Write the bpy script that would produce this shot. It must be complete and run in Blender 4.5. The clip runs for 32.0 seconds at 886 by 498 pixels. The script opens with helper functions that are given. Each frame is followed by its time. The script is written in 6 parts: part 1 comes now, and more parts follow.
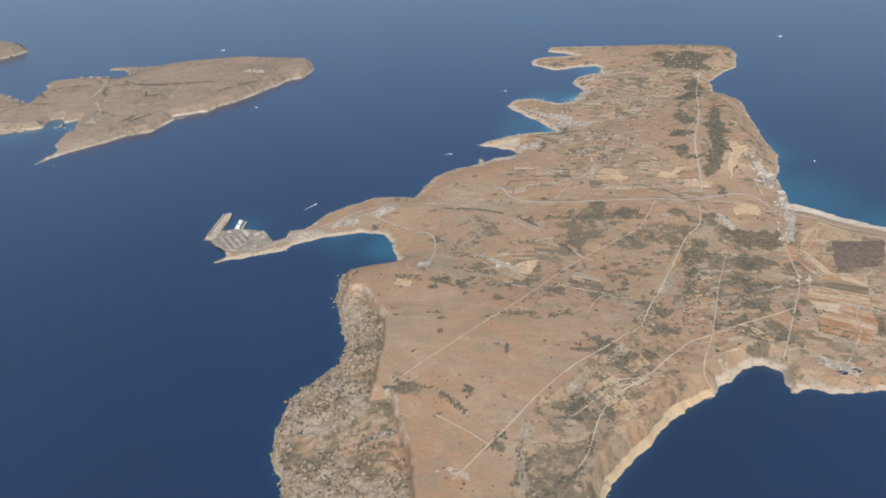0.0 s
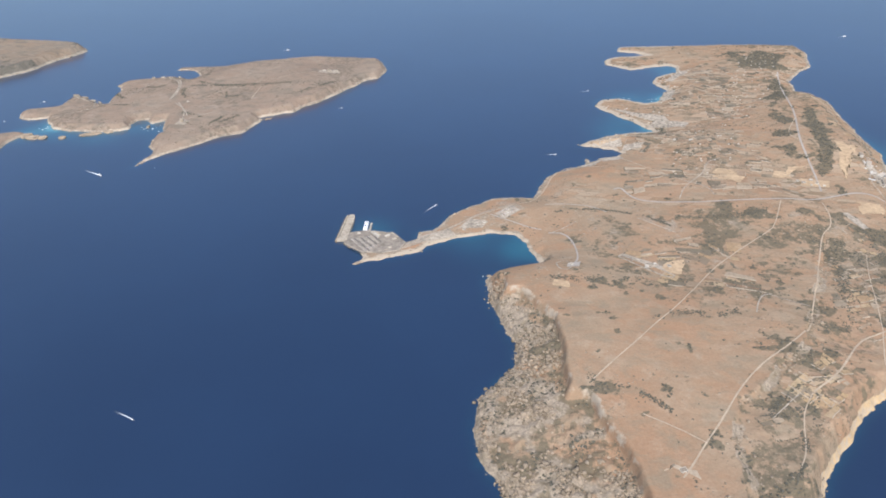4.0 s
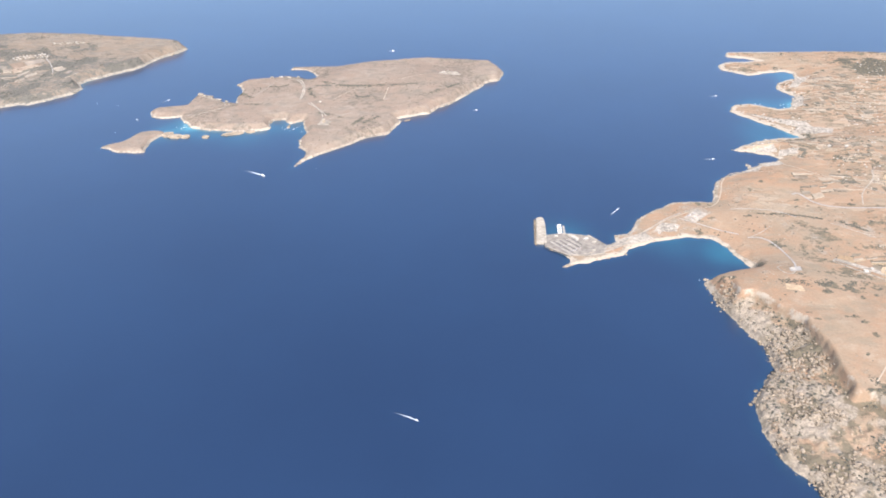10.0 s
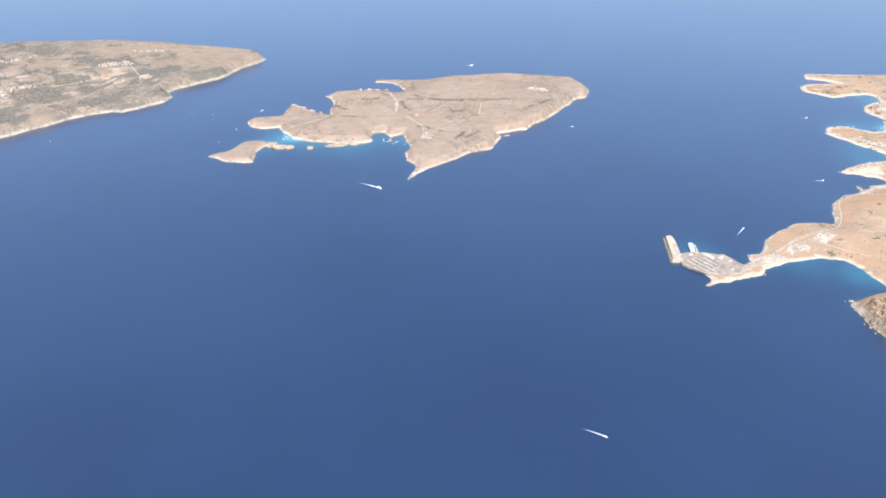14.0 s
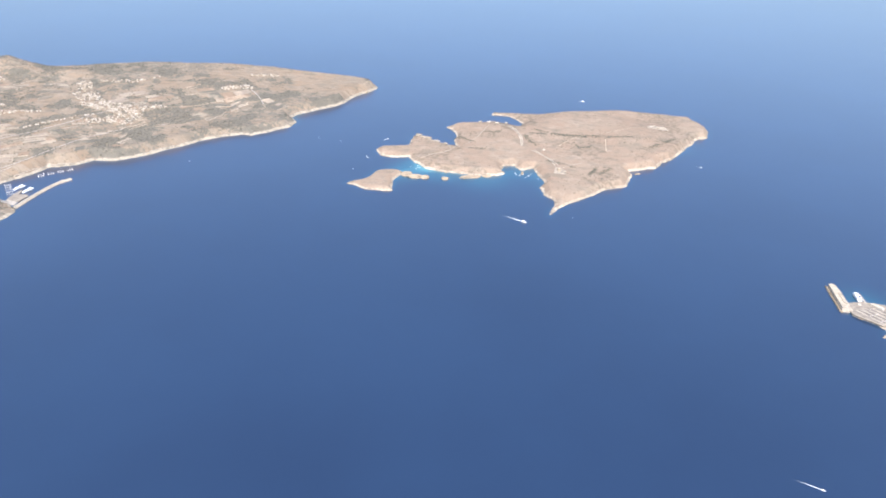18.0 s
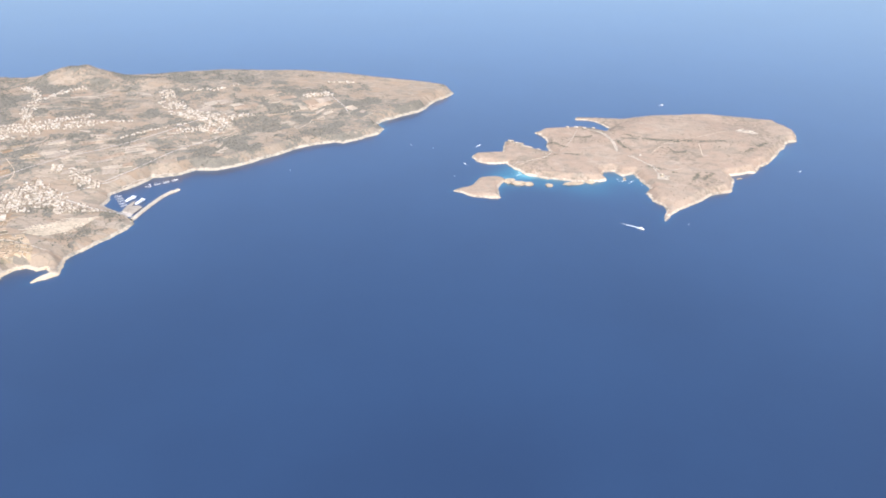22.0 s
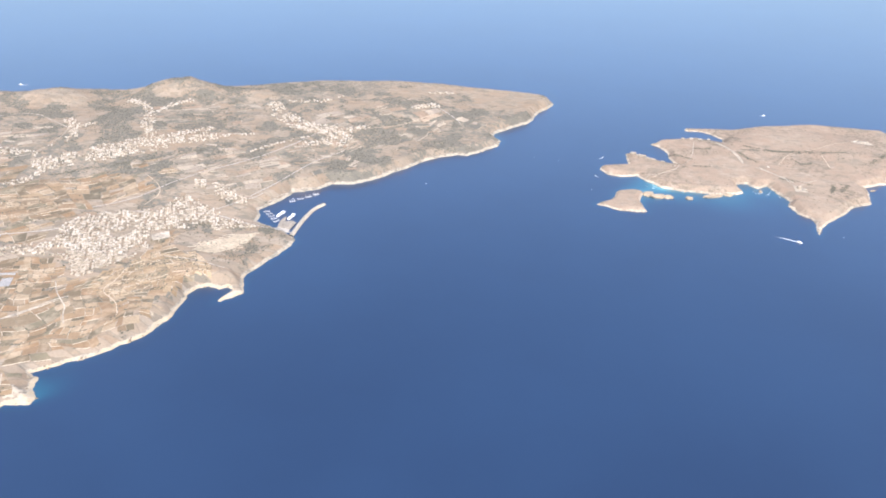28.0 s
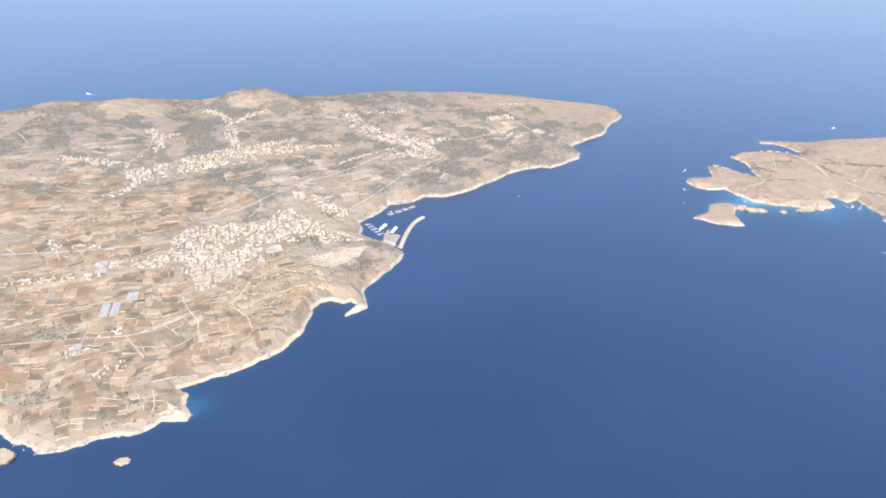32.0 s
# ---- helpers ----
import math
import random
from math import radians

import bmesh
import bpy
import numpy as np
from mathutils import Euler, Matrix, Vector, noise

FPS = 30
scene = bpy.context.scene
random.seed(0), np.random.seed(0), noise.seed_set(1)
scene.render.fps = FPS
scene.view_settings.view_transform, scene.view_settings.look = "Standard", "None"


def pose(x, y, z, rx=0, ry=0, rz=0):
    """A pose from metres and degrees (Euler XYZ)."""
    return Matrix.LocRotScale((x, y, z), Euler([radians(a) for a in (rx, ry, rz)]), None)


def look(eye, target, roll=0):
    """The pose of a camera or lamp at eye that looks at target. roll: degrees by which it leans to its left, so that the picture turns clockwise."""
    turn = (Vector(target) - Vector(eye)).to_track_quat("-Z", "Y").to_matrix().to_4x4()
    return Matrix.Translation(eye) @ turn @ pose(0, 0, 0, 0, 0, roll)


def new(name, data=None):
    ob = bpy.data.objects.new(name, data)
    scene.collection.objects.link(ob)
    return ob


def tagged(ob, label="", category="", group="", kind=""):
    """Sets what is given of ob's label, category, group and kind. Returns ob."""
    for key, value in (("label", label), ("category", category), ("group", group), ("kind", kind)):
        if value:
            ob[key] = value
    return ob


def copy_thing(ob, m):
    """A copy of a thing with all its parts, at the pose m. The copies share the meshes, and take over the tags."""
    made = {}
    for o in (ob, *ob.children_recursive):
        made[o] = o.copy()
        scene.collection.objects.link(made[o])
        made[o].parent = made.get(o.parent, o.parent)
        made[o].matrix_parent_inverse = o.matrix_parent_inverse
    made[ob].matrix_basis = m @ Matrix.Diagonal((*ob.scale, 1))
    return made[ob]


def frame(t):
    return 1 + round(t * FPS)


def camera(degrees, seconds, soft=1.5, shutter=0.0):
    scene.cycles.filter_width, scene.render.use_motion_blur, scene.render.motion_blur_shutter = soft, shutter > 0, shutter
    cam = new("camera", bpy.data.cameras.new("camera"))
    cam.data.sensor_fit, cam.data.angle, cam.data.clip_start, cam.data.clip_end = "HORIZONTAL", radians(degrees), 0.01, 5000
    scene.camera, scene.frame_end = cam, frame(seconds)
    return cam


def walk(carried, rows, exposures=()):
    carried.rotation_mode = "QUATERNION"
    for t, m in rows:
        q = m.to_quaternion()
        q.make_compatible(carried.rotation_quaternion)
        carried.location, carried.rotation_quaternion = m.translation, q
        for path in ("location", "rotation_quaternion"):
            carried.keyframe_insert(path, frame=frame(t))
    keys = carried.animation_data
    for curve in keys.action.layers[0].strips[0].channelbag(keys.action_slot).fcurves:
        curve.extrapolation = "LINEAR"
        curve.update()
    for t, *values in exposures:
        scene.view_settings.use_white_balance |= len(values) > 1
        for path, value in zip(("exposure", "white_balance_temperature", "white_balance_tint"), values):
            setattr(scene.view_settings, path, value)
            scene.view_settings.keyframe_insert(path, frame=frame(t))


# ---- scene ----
cam = camera(61.7, 32.0, soft=1.75)


def aim(x, y, z, yaw, pitch, roll):
    """An eye with its heading to the left of +y, its pitch and its roll in degrees."""
    a, b = radians(yaw), radians(pitch)
    return look((x, y, z), (x - math.sin(a) * math.cos(b) * 10, y + math.cos(a) * math.cos(b) * 10, z + math.sin(b) * 10), roll)


ROWS = [
    (0.0, 202.3, -40.0, 363.3, 8.48, -30.77, -2.86),
    (0.5, 184.4, -42.5, 364.8, 8.32, -30.78, -3.08),
    (1.0, 166.5, -45.0, 366.3, 8.09, -30.85, -2.76),
    (1.5, 148.5, -47.5, 367.7, 7.88, -30.82, -2.59),
    (2.0, 130.5, -49.9, 369.2, 7.69, -30.76, -2.43),
    (2.5, 112.5, -52.3, 370.6, 7.57, -30.77, -2.39),
    (3.0, 94.5, -54.7, 372.0, 7.34, -30.81, -2.31),
    (3.5, 76.4, -57.1, 373.4, 7.26, -31.04, -2.57),
    (5.5, 3.9, -66.3, 378.7, 6.70, -30.97, -2.04),
    (6.0, -14.2, -68.5, 379.9, 6.52, -31.04, -2.06),
    (6.5, -32.4, -70.8, 381.2, 6.51, -31.22, -2.08),
    (7.0, -50.6, -73.0, 382.4, 6.30, -31.25, -1.85),
    (7.5, -68.7, -75.1, 383.6, 6.24, -31.34, -1.77),
    (8.0, -86.9, -77.3, 384.8, 6.17, -31.34, -1.80),
    (8.5, -105.1, -79.4, 386.0, 6.11, -31.19, -1.91),
    (9.0, -123.3, -81.6, 387.1, 5.93, -31.18, -1.75),
    (9.5, -141.4, -83.7, 388.3, 5.82, -31.21, -1.61),
    (10.0, -159.6, -85.8, 389.4, 5.64, -31.19, -1.32),
    (10.5, -177.8, -87.9, 390.5, 5.47, -31.06, -1.03),
    (11.0, -195.9, -89.9, 391.5, 5.23, -31.07, -1.03),
    (11.5, -214.1, -92.0, 392.6, 5.14, -31.16, -1.14),
    (12.0, -232.2, -94.1, 393.6, 5.01, -31.25, -0.94),
    (12.5, -250.3, -96.1, 394.6, 5.02, -31.26, -0.99),
    (13.0, -268.4, -98.1, 395.6, 4.92, -31.14, -0.79),
    (13.5, -286.5, -100.1, 396.6, 4.97, -30.80, -0.10),
    (14.0, -304.6, -102.1, 397.5, 5.20, -30.34, 0.04),
    (14.5, -322.7, -104.1, 398.4, 5.59, -29.85, 1.00),
    (15.0, -340.7, -106.1, 399.4, 5.96, -29.43, 1.42),
    (15.5, -358.7, -108.1, 400.3, 6.48, -28.92, 1.45),
    (17.5, -430.5, -115.9, 403.8, 7.49, -28.24, 1.53),
    (18.0, -448.4, -117.9, 404.6, 7.52, -28.31, 1.51),
    (18.5, -466.2, -119.8, 405.4, 7.48, -28.39, 1.53),
    (19.0, -484.0, -121.8, 406.3, 7.42, -28.41, 1.74),
    (19.5, -501.8, -123.7, 407.1, 7.57, -28.37, 1.49),
    (20.0, -519.6, -125.7, 407.9, 7.60, -28.50, 0.96),
    (20.5, -537.3, -127.6, 408.7, 7.74, -28.53, 0.99),
    (21.0, -555.0, -129.5, 409.6, 7.80, -28.53, 0.88),
    (21.5, -572.7, -131.4, 410.4, 7.89, -28.46, 0.87),
    (22.0, -590.3, -133.4, 411.2, 7.76, -28.33, 0.87),
    (22.5, -607.9, -135.3, 412.0, 7.71, -28.36, 0.61),
    (23.0, -625.4, -137.2, 412.9, 7.65, -28.42, 0.66),
    (23.5, -642.9, -139.1, 413.7, 7.75, -28.37, 0.74),
    (24.0, -660.4, -141.1, 414.6, 7.77, -28.40, 0.66),
    (24.5, -677.8, -143.0, 415.4, 7.76, -28.32, 0.78),
    (25.0, -695.2, -144.9, 416.3, 7.55, -28.28, 0.79),
    (25.5, -712.6, -146.8, 417.2, 7.50, -28.29, 0.66),
    (27.5, -781.6, -154.5, 420.9, 7.10, -28.05, 1.02),
    (28.0, -798.7, -156.4, 421.9, 7.00, -28.09, 0.98),
    (28.5, -815.9, -158.4, 423.0, 6.96, -28.11, 1.21),
    (29.0, -832.9, -160.3, 424.0, 6.87, -28.09, 1.40),
    (29.5, -850.0, -162.2, 425.1, 6.88, -27.98, 1.42),
    (30.0, -867.0, -164.1, 426.3, 6.90, -27.90, 1.09),
    (30.5, -883.9, -166.1, 427.5, 6.90, -27.92, 1.05),
    (31.0, -900.8, -168.0, 428.7, 6.83, -27.90, 1.20),
    (31.5, -917.7, -169.9, 429.9, 6.85, -27.85, 1.28),
    (32.0, -934.5, -171.8, 431.3, 6.82, -27.73, 1.24),
]
EXPOSURES = [(0, 0.17, 6450, 11), (3, 0.33, 6230, 12), (6, 0.69, 6090, 13), (9, 0.98, 6110, 14), (13, 1.15, 6200, 14), (19, 1.21, 6200, 14), (32, 1.22, 6200, 14)]
walk(cam, [(t, aim(*row)) for t, *row in ROWS], EXPOSURES)

# ---- light: clear afternoon sky, one sun ----
SUN_UP, SUN_AZ = 52.0, 172.0          # height, and bearing from +y towards +x, in degrees
world = bpy.data.worlds.new("sky")
scene.world = world
world.use_nodes = True
wn = world.node_tree.nodes
sky = wn.new("ShaderNodeTexSky")
sky.sky_type, sky.sun_disc = "NISHITA", False
sky.sun_elevation, sky.sun_rotation = radians(SUN_UP), radians(SUN_AZ)
sky.altitude, sky.air_density, sky.dust_density, sky.ozone_density = 300, 1.1, 4.2, 3.3
wn["Background"].inputs["Strength"].default_value = 0.13
world.node_tree.links.new(sky.outputs["Color"], wn["Background"].inputs["Color"])
sun_data = bpy.data.lights.new("sun", "SUN")
sun_data.energy, sun_data.angle, sun_data.color = 2.9, radians(0.53), (1.0, 0.95, 0.87)
sun = new("sun", sun_data)
el, az = radians(SUN_UP), radians(SUN_AZ)
sun.matrix_world = look((0, 0, 900), (-math.sin(az) * math.cos(el), -math.cos(az) * math.cos(el), 900 - math.sin(el)))

# ---- the plan: coasts, heights and land use ----
def lattice(ix, iy, seed):
    h = (ix * 374761393 + iy * 668265263 + seed * 974634713).astype(np.int64) & 0xFFFFFFFF
    h = ((h ^ (h >> 13)) * 1274126177) & 0xFFFFFFFF
    return ((h ^ (h >> 16)) & 0xFFFF) / 65535.0


def value_noise(x, y, seed=0):
    ix, iy = np.floor(x).astype(np.int64), np.floor(y).astype(np.int64)
    u, v = x - ix, y - iy
    u, v = u * u * (3 - 2 * u), v * v * (3 - 2 * v)
    a, b = lattice(ix, iy, seed), lattice(ix + 1, iy, seed)
    c, d = lattice(ix, iy + 1, seed), lattice(ix + 1, iy + 1, seed)
    return (a + (b - a) * u) * (1 - v) + (c + (d - c) * u) * v


def fbm(x, y, size, octaves=4, seed=0):
    """Smooth noise from -1 to 1 with its largest swells that many metres wide."""
    total, weight, amp = 0.0, 0.0, 1.0
    for n in range(octaves):
        total = total + amp * (2 * value_noise(x / size, y / size, seed + 17 * n) - 1)
        weight, amp, size = weight + amp, amp * 0.55, size / 2.07
    return total / weight


def smooth(t, a=0.0, b=1.0):
    t = np.clip((t - a) / (b - a), 0, 1)
    return t * t * (3 - 2 * t)


def coast_distance(points, x, y):
    """Metres from a coast line: plus on land, minus at sea."""
    near, inside = np.full(x.shape, 1e12), np.zeros(x.shape, bool)
    for (ax, ay), (bx, by) in zip(points, points[1:] + points[:1]):
        dx, dy = bx - ax, by - ay
        t = np.clip(((x - ax) * dx + (y - ay) * dy) / (dx * dx + dy * dy + 1e-9), 0, 1)
        near = np.minimum(near, (x - ax - t * dx) ** 2 + (y - ay - t * dy) ** 2)
        if ay != by:
            inside ^= ((ay > y) != (by > y)) & (x < ax + (y - ay) * dx / dy)
    return np.where(inside, 1, -1) * np.sqrt(near)


def capsule(x, y, ax, ay, bx, by, width):
    """Metres inside a band of that half width round a line."""
    t = np.clip(((x - ax) * (bx - ax) + (y - ay) * (by - ay)) / ((bx - ax) ** 2 + (by - ay) ** 2), 0, 1)
    return width - np.hypot(x - ax - t * (bx - ax), y - ay - t * (by - ay))


def many(rows):
    return lambda x, y: np.maximum.reduce([capsule(x, y, *row[:4], 1.25 * row[4] + 1) for row in rows])


def blobs(x, y, rows):
    """The strongest of several soft patches (x, y, radius, strength)."""
    total = np.zeros(x.shape)
    for bx, by, radius, strength in rows:
        total = np.maximum(total, strength * np.exp(-((x - bx) ** 2 + (y - by) ** 2) / radius**2))
    return total


class Land:
    """An island: its coast, its spot heights (x, y, height) and how steeply its shore climbs."""

    def __init__(self, coast, spots, shore=14.0, margin=60.0):
        self.coast, self.spots, self.shore = coast, spots, shore
        xs, ys = zip(*coast)
        self.x0, self.x1, self.y0, self.y1 = min(xs) - margin, max(xs) + margin, min(ys) - margin, max(ys) + margin
        self.step = 3.0
        self.gx, self.gy = np.arange(self.x0, self.x1, self.step), np.arange(self.y0, self.y1, self.step)
        xx, yy = np.meshgrid(self.gx, self.gy)
        self.table = coast_distance(coast, xx, yy)

    def from_shore(self, x, y, rough=True):
        if rough:
            x, y = x + 3.2 * fbm(x, y, 22, 4, 3) + 1.3 * fbm(x, y, 6, 2, 13), y + 3.2 * fbm(x, y, 22, 4, 9) + 1.3 * fbm(x, y, 6, 2, 19)
        u = np.clip((x - self.x0) / self.step, 0, len(self.gx) - 1.001)
        v = np.clip((y - self.y0) / self.step, 0, len(self.gy) - 1.001)
        i, j = u.astype(int), v.astype(int)
        u, v, t = u - i, v - j, self.table
        d = (t[j, i] * (1 - u) + t[j, i + 1] * u) * (1 - v) + (t[j + 1, i] * (1 - u) + t[j + 1, i + 1] * u) * v
        over = np.maximum(np.maximum(self.x0 - x, x - self.x1), np.maximum(self.y0 - y, y - self.y1))
        return d - np.maximum(over, 0)

    def inland(self, x, y):
        """The height of the land away from the shore."""
        total, weight = 0.0, 1e-9
        for sx, sy, h in self.spots:
            w = 1.0 / ((x - sx) ** 2 + (y - sy) ** 2 + 400.0) ** 1.6
            total, weight = total + w * h, weight + w
        return total / weight

    def ramp(self, x, y, d):
        return smooth(d, 0, self.shore)

    def height(self, x, y):
        x, y = np.asarray(x, float), np.asarray(y, float)
        d = self.from_shore(x, y)
        full = self.inland(x, y)
        r = self.ramp(x, y, d)
        land = 0.25 + np.minimum(1.3, full * 0.4) * smooth(d, 0, 2.5) + np.maximum(full - 1.3, 0.3) * r
        land = land + r * (0.05 * full + 0.3) * fbm(x, y, 60, 4, 5) + 0.16 * fbm(x, y, 5, 2, 8)
        return np.where(d > 0, np.maximum(land, 0.12), -0.35 - 0.22 * np.minimum(-d, 30))


    def lay(self, cell):
        """Works out the surface once, on the grid of the ground's mesh."""
        self.cell = cell
        self.sx, self.sy = np.arange(self.x0 + 40, self.x1 - 40, cell), np.arange(self.y0 + 40, self.y1 - 40, cell)
        self.surface = self.height(*np.meshgrid(self.sx, self.sy))

    def level(self, x, y):
        """The height of the laid surface, below the sea outside it."""
        if x.size == 0 or x.max() < self.sx[0] or x.min() > self.sx[-1] or y.max() < self.sy[0] or y.min() > self.sy[-1]:
            return np.full(x.shape, -7.0)
        u, v = (x - self.sx[0]) / self.cell, (y - self.sy[0]) / self.cell
        out = (u < 0) | (v < 0) | (u > len(self.sx) - 2) | (v > len(self.sy) - 2)
        u, v = np.clip(u, 0, len(self.sx) - 2.001), np.clip(v, 0, len(self.sy) - 2.001)
        i, j = u.astype(int), v.astype(int)
        u, v, t = u - i, v - j, self.surface
        z = (t[j, i] * (1 - u) + t[j, i + 1] * u) * (1 - v) + (t[j + 1, i] * (1 - u) + t[j + 1, i + 1] * u) * v
        return np.where(out, -7.0, z)


class Gozo(Land):
    def inland(self, x, y):
        hills = 0.0
        for hx, hy, rx, ry, h in ((-1450, 1116, 72, 44, 16), (-1428, 1112, 36, 34, 3), (-1650, 1046, 62, 42, 13), (-1760, 1015, 55, 42, 12), (-1350, 1120, 80, 40, 8)):
            hills = hills + h * np.exp(-((((x - hx) / rx) ** 2 + ((y - hy) / ry) ** 2) ** 1.5)) * (1 + 0.45 * fbm(x, y, 40, 4, 29))
        hills = hills - 8 * np.exp(-(((x + 1548) / 45) ** 2 + ((y - 1040) / 90) ** 2))
        return Land.inland(self, x, y) + hills


SCARP = [(43, 465), (56, 467), (71, 446), (84, 424), (89, 395), (90, 369), (92, 343), (91, 334), (105, 333), (112, 322), (114, 308), (122, 293), (128, 277), (132, 257), (136, 241)]


SCARP_EAST = [(190, 252), (193, 265), (192, 287), (193, 299), (198, 317), (206, 336), (217, 346), (229, 356), (247, 377), (258, 391), (269, 404), (280, 430), (292, 459), (308, 496), (319, 527), (339, 579), (359, 607)]


class Malta(Land):
    def from_east(self, x, y):
        """Metres inside the ragged eastern lip of the plateau, minus on the slope towards the bay."""
        x, y = x + 5.0 * fbm(x, y, 20, 4, 45), y + 5.0 * fbm(x, y, 20, 4, 49)
        u = np.clip((x - self.x0) / self.step, 0, len(self.gx) - 1.001)
        v = np.clip((y - self.y0) / self.step, 0, len(self.gy) - 1.001)
        i, j = u.astype(int), v.astype(int)
        u, v, t = u - i, v - j, self.lip
        return (t[j, i] * (1 - u) + t[j, i + 1] * u) * (1 - v) + (t[j + 1, i] * (1 - u) + t[j + 1, i + 1] * u) * v

    def inland(self, x, y):
        s = self.from_east(x, y)
        ends = smooth(-y, -600, -540)
        fall = np.where(s > 0, 0.9 * np.exp(-np.maximum(s, 0) / 9), 0.9 - 3.2 * smooth(-s, 0, 3.0) * np.exp(np.minimum(s, 0) / 26))
        gullies = smooth(-s, 0, 10) * smooth(s, -90, -40) * smooth(-y, -460, -400) * np.abs(fbm(x, y, 34, 4, 57))
        return Land.inland(self, x, y) + ends * fall - 4.0 * gullies

    def over_scarp(self, x, y):
        """Metres inside the edge of the western plateau, minus on the slope below it."""
        x, y = x + 3.0 * fbm(x, y, 16, 3, 25), y + 3.0 * fbm(x, y, 16, 3, 27)
        u = np.clip((x - self.x0) / self.step, 0, len(self.gx) - 1.001)
        v = np.clip((y - self.y0) / self.step, 0, len(self.gy) - 1.001)
        i, j = u.astype(int), v.astype(int)
        u, v, t = u - i, v - j, self.top
        return (t[j, i] * (1 - u) + t[j, i + 1] * u) * (1 - v) + (t[j + 1, i] * (1 - u) + t[j + 1, i + 1] * u) * v

    def cliff(self, x, y):
        """1 along the western headland, where a boulder slope lies below a scarp."""
        return smooth(-x, -190, -150) * smooth(-y, -500, -468)

    def ramp(self, x, y, d):
        plain = smooth(d, 0, 12 + 25 * smooth(y, 520, 640))
        s = self.over_scarp(x, y)
        up = np.maximum(d, 0) / (np.maximum(d, 0) + np.maximum(-s, 0) + 0.01)
        scree = 0.14 * smooth(d, 0, 4) + 0.46 * up + 0.40 * smooth(s, -2.2, 2.2)
        scree = scree + 0.10 * smooth(d, 1, 6) * smooth(-s, 0, 3) * (np.abs(fbm(x, y, 12, 3, 23)) ** 0.7 - 0.3) + 0.07 * smooth(d, 0, 4) * smooth(-s, 0, 3) * fbm(x, y, 5, 2, 24)
        k = self.cliff(x, y)
        return plain * (1 - k) + scree * k


MALTA_NORTH = [(-100, 528), (-95, 539), (-106, 562), (-125, 573), (-121, 582), (-81, 586), (-65, 567), (-47, 574), (-49, 590), (-33, 593), (-27, 605), (-18, 628), (2, 648), (23, 665), (47, 671), (66, 668), (71, 677), (75, 698), (87, 725), (101, 740), (111, 745), (121, 751), (129, 758), (130, 776), (133, 777), (135, 764), (146, 771), (158, 776), (169, 781), (176, 791), (165, 802), (153, 805), (145, 810), (134, 813), (124, 815), (140, 830), (158, 845), (179, 854), (204, 857), (222, 863), (204, 892), (177, 923), (154, 956), (164, 979), (191, 989), (223, 965), (243, 970), (253, 998), (265, 1018)]
MALTA_EAST = [(257, 1035), (245, 1053), (254, 1074), (271, 1093), (291, 1101), (294, 1130), (282, 1139), (251, 1131), (224, 1117), (184, 1147), (185, 1171), (202, 1184), (234, 1189), (256, 1195), (239, 1209), (211, 1219), (216, 1243), (297, 1247), (382, 1251), (457, 1252), (505, 1244), (512, 1195), (497, 1127), (475, 1107), (448, 1059), (442, 1010), (467, 986), (474, 971), (470, 901), (471, 845), (475, 794), (469, 758), (457, 728), (458, 692), (456, 666), (474, 651), (499, 631), (530, 619), (587, 601), (654, 592)]
MALTA_SOUTH = [(760, 560), (760, 380), (532, 357), (489, 375), (447, 388), (409, 380), (398, 385), (381, 379), (381, 402), (365, 410), (354, 403), (341, 387), (332, 386), (327, 374), (300, 352), (278, 324), (262, 303), (252, 286), (242, 266), (222, 246), (191, 230), (147, 221), (101, 222), (70, 237), (51, 259), (47, 269), (32, 289), (27, 317), (27, 345), (42, 365), (54, 385), (54, 413), (49, 427), (38, 450), (30, 483), (26, 510), (42, 519), (68, 522), (74, 536), (69, 547), (64, 557), (62, 573), (50, 589), (27, 591), (-11, 580), (-33, 566), (-48, 549), (-78, 536)]
COMINO_EAST = [(-427, 736), (-419, 759), (-403, 780), (-375, 809), (-354, 834), (-326, 852), (-317, 878), (-311, 897), (-320, 907), (-298, 921), (-277, 929), (-265, 954), (-247, 972), (-229, 1006), (-210, 1041), (-200, 1066), (-178, 1082), (-171, 1112), (-180, 1150), (-193, 1177), (-246, 1188), (-306, 1193), (-355, 1175), (-404, 1164), (-452, 1147), (-467, 1148), (-501, 1145), (-532, 1139), (-534, 1126), (-508, 1129), (-495, 1118), (-476, 1092), (-482, 1068), (-501, 1084), (-526, 1090), (-539, 1083), (-583, 1065), (-603, 1046), (-589, 1036)]
COMINO_WEST = [(-581, 1012), (-578, 973), (-570, 954), (-581, 958), (-609, 978), (-632, 996), (-648, 998), (-647, 977), (-646, 949), (-687, 938), (-692, 921), (-682, 903), (-665, 896), (-637, 903), (-628, 885), (-606, 866), (-579, 855), (-538, 853), (-506, 856), (-492, 866), (-499, 880), (-497, 895), (-481, 897), (-470, 883), (-463, 888), (-452, 895), (-446, 870), (-435, 844), (-441, 830), (-435, 801), (-422, 789), (-420, 777), (-424, 764)]
COMINOTTO = [(-704, 791), (-685, 809), (-676, 828), (-672, 840), (-650, 849), (-638, 848), (-638, 835), (-642, 811), (-636, 777), (-650, 774), (-673, 775)]
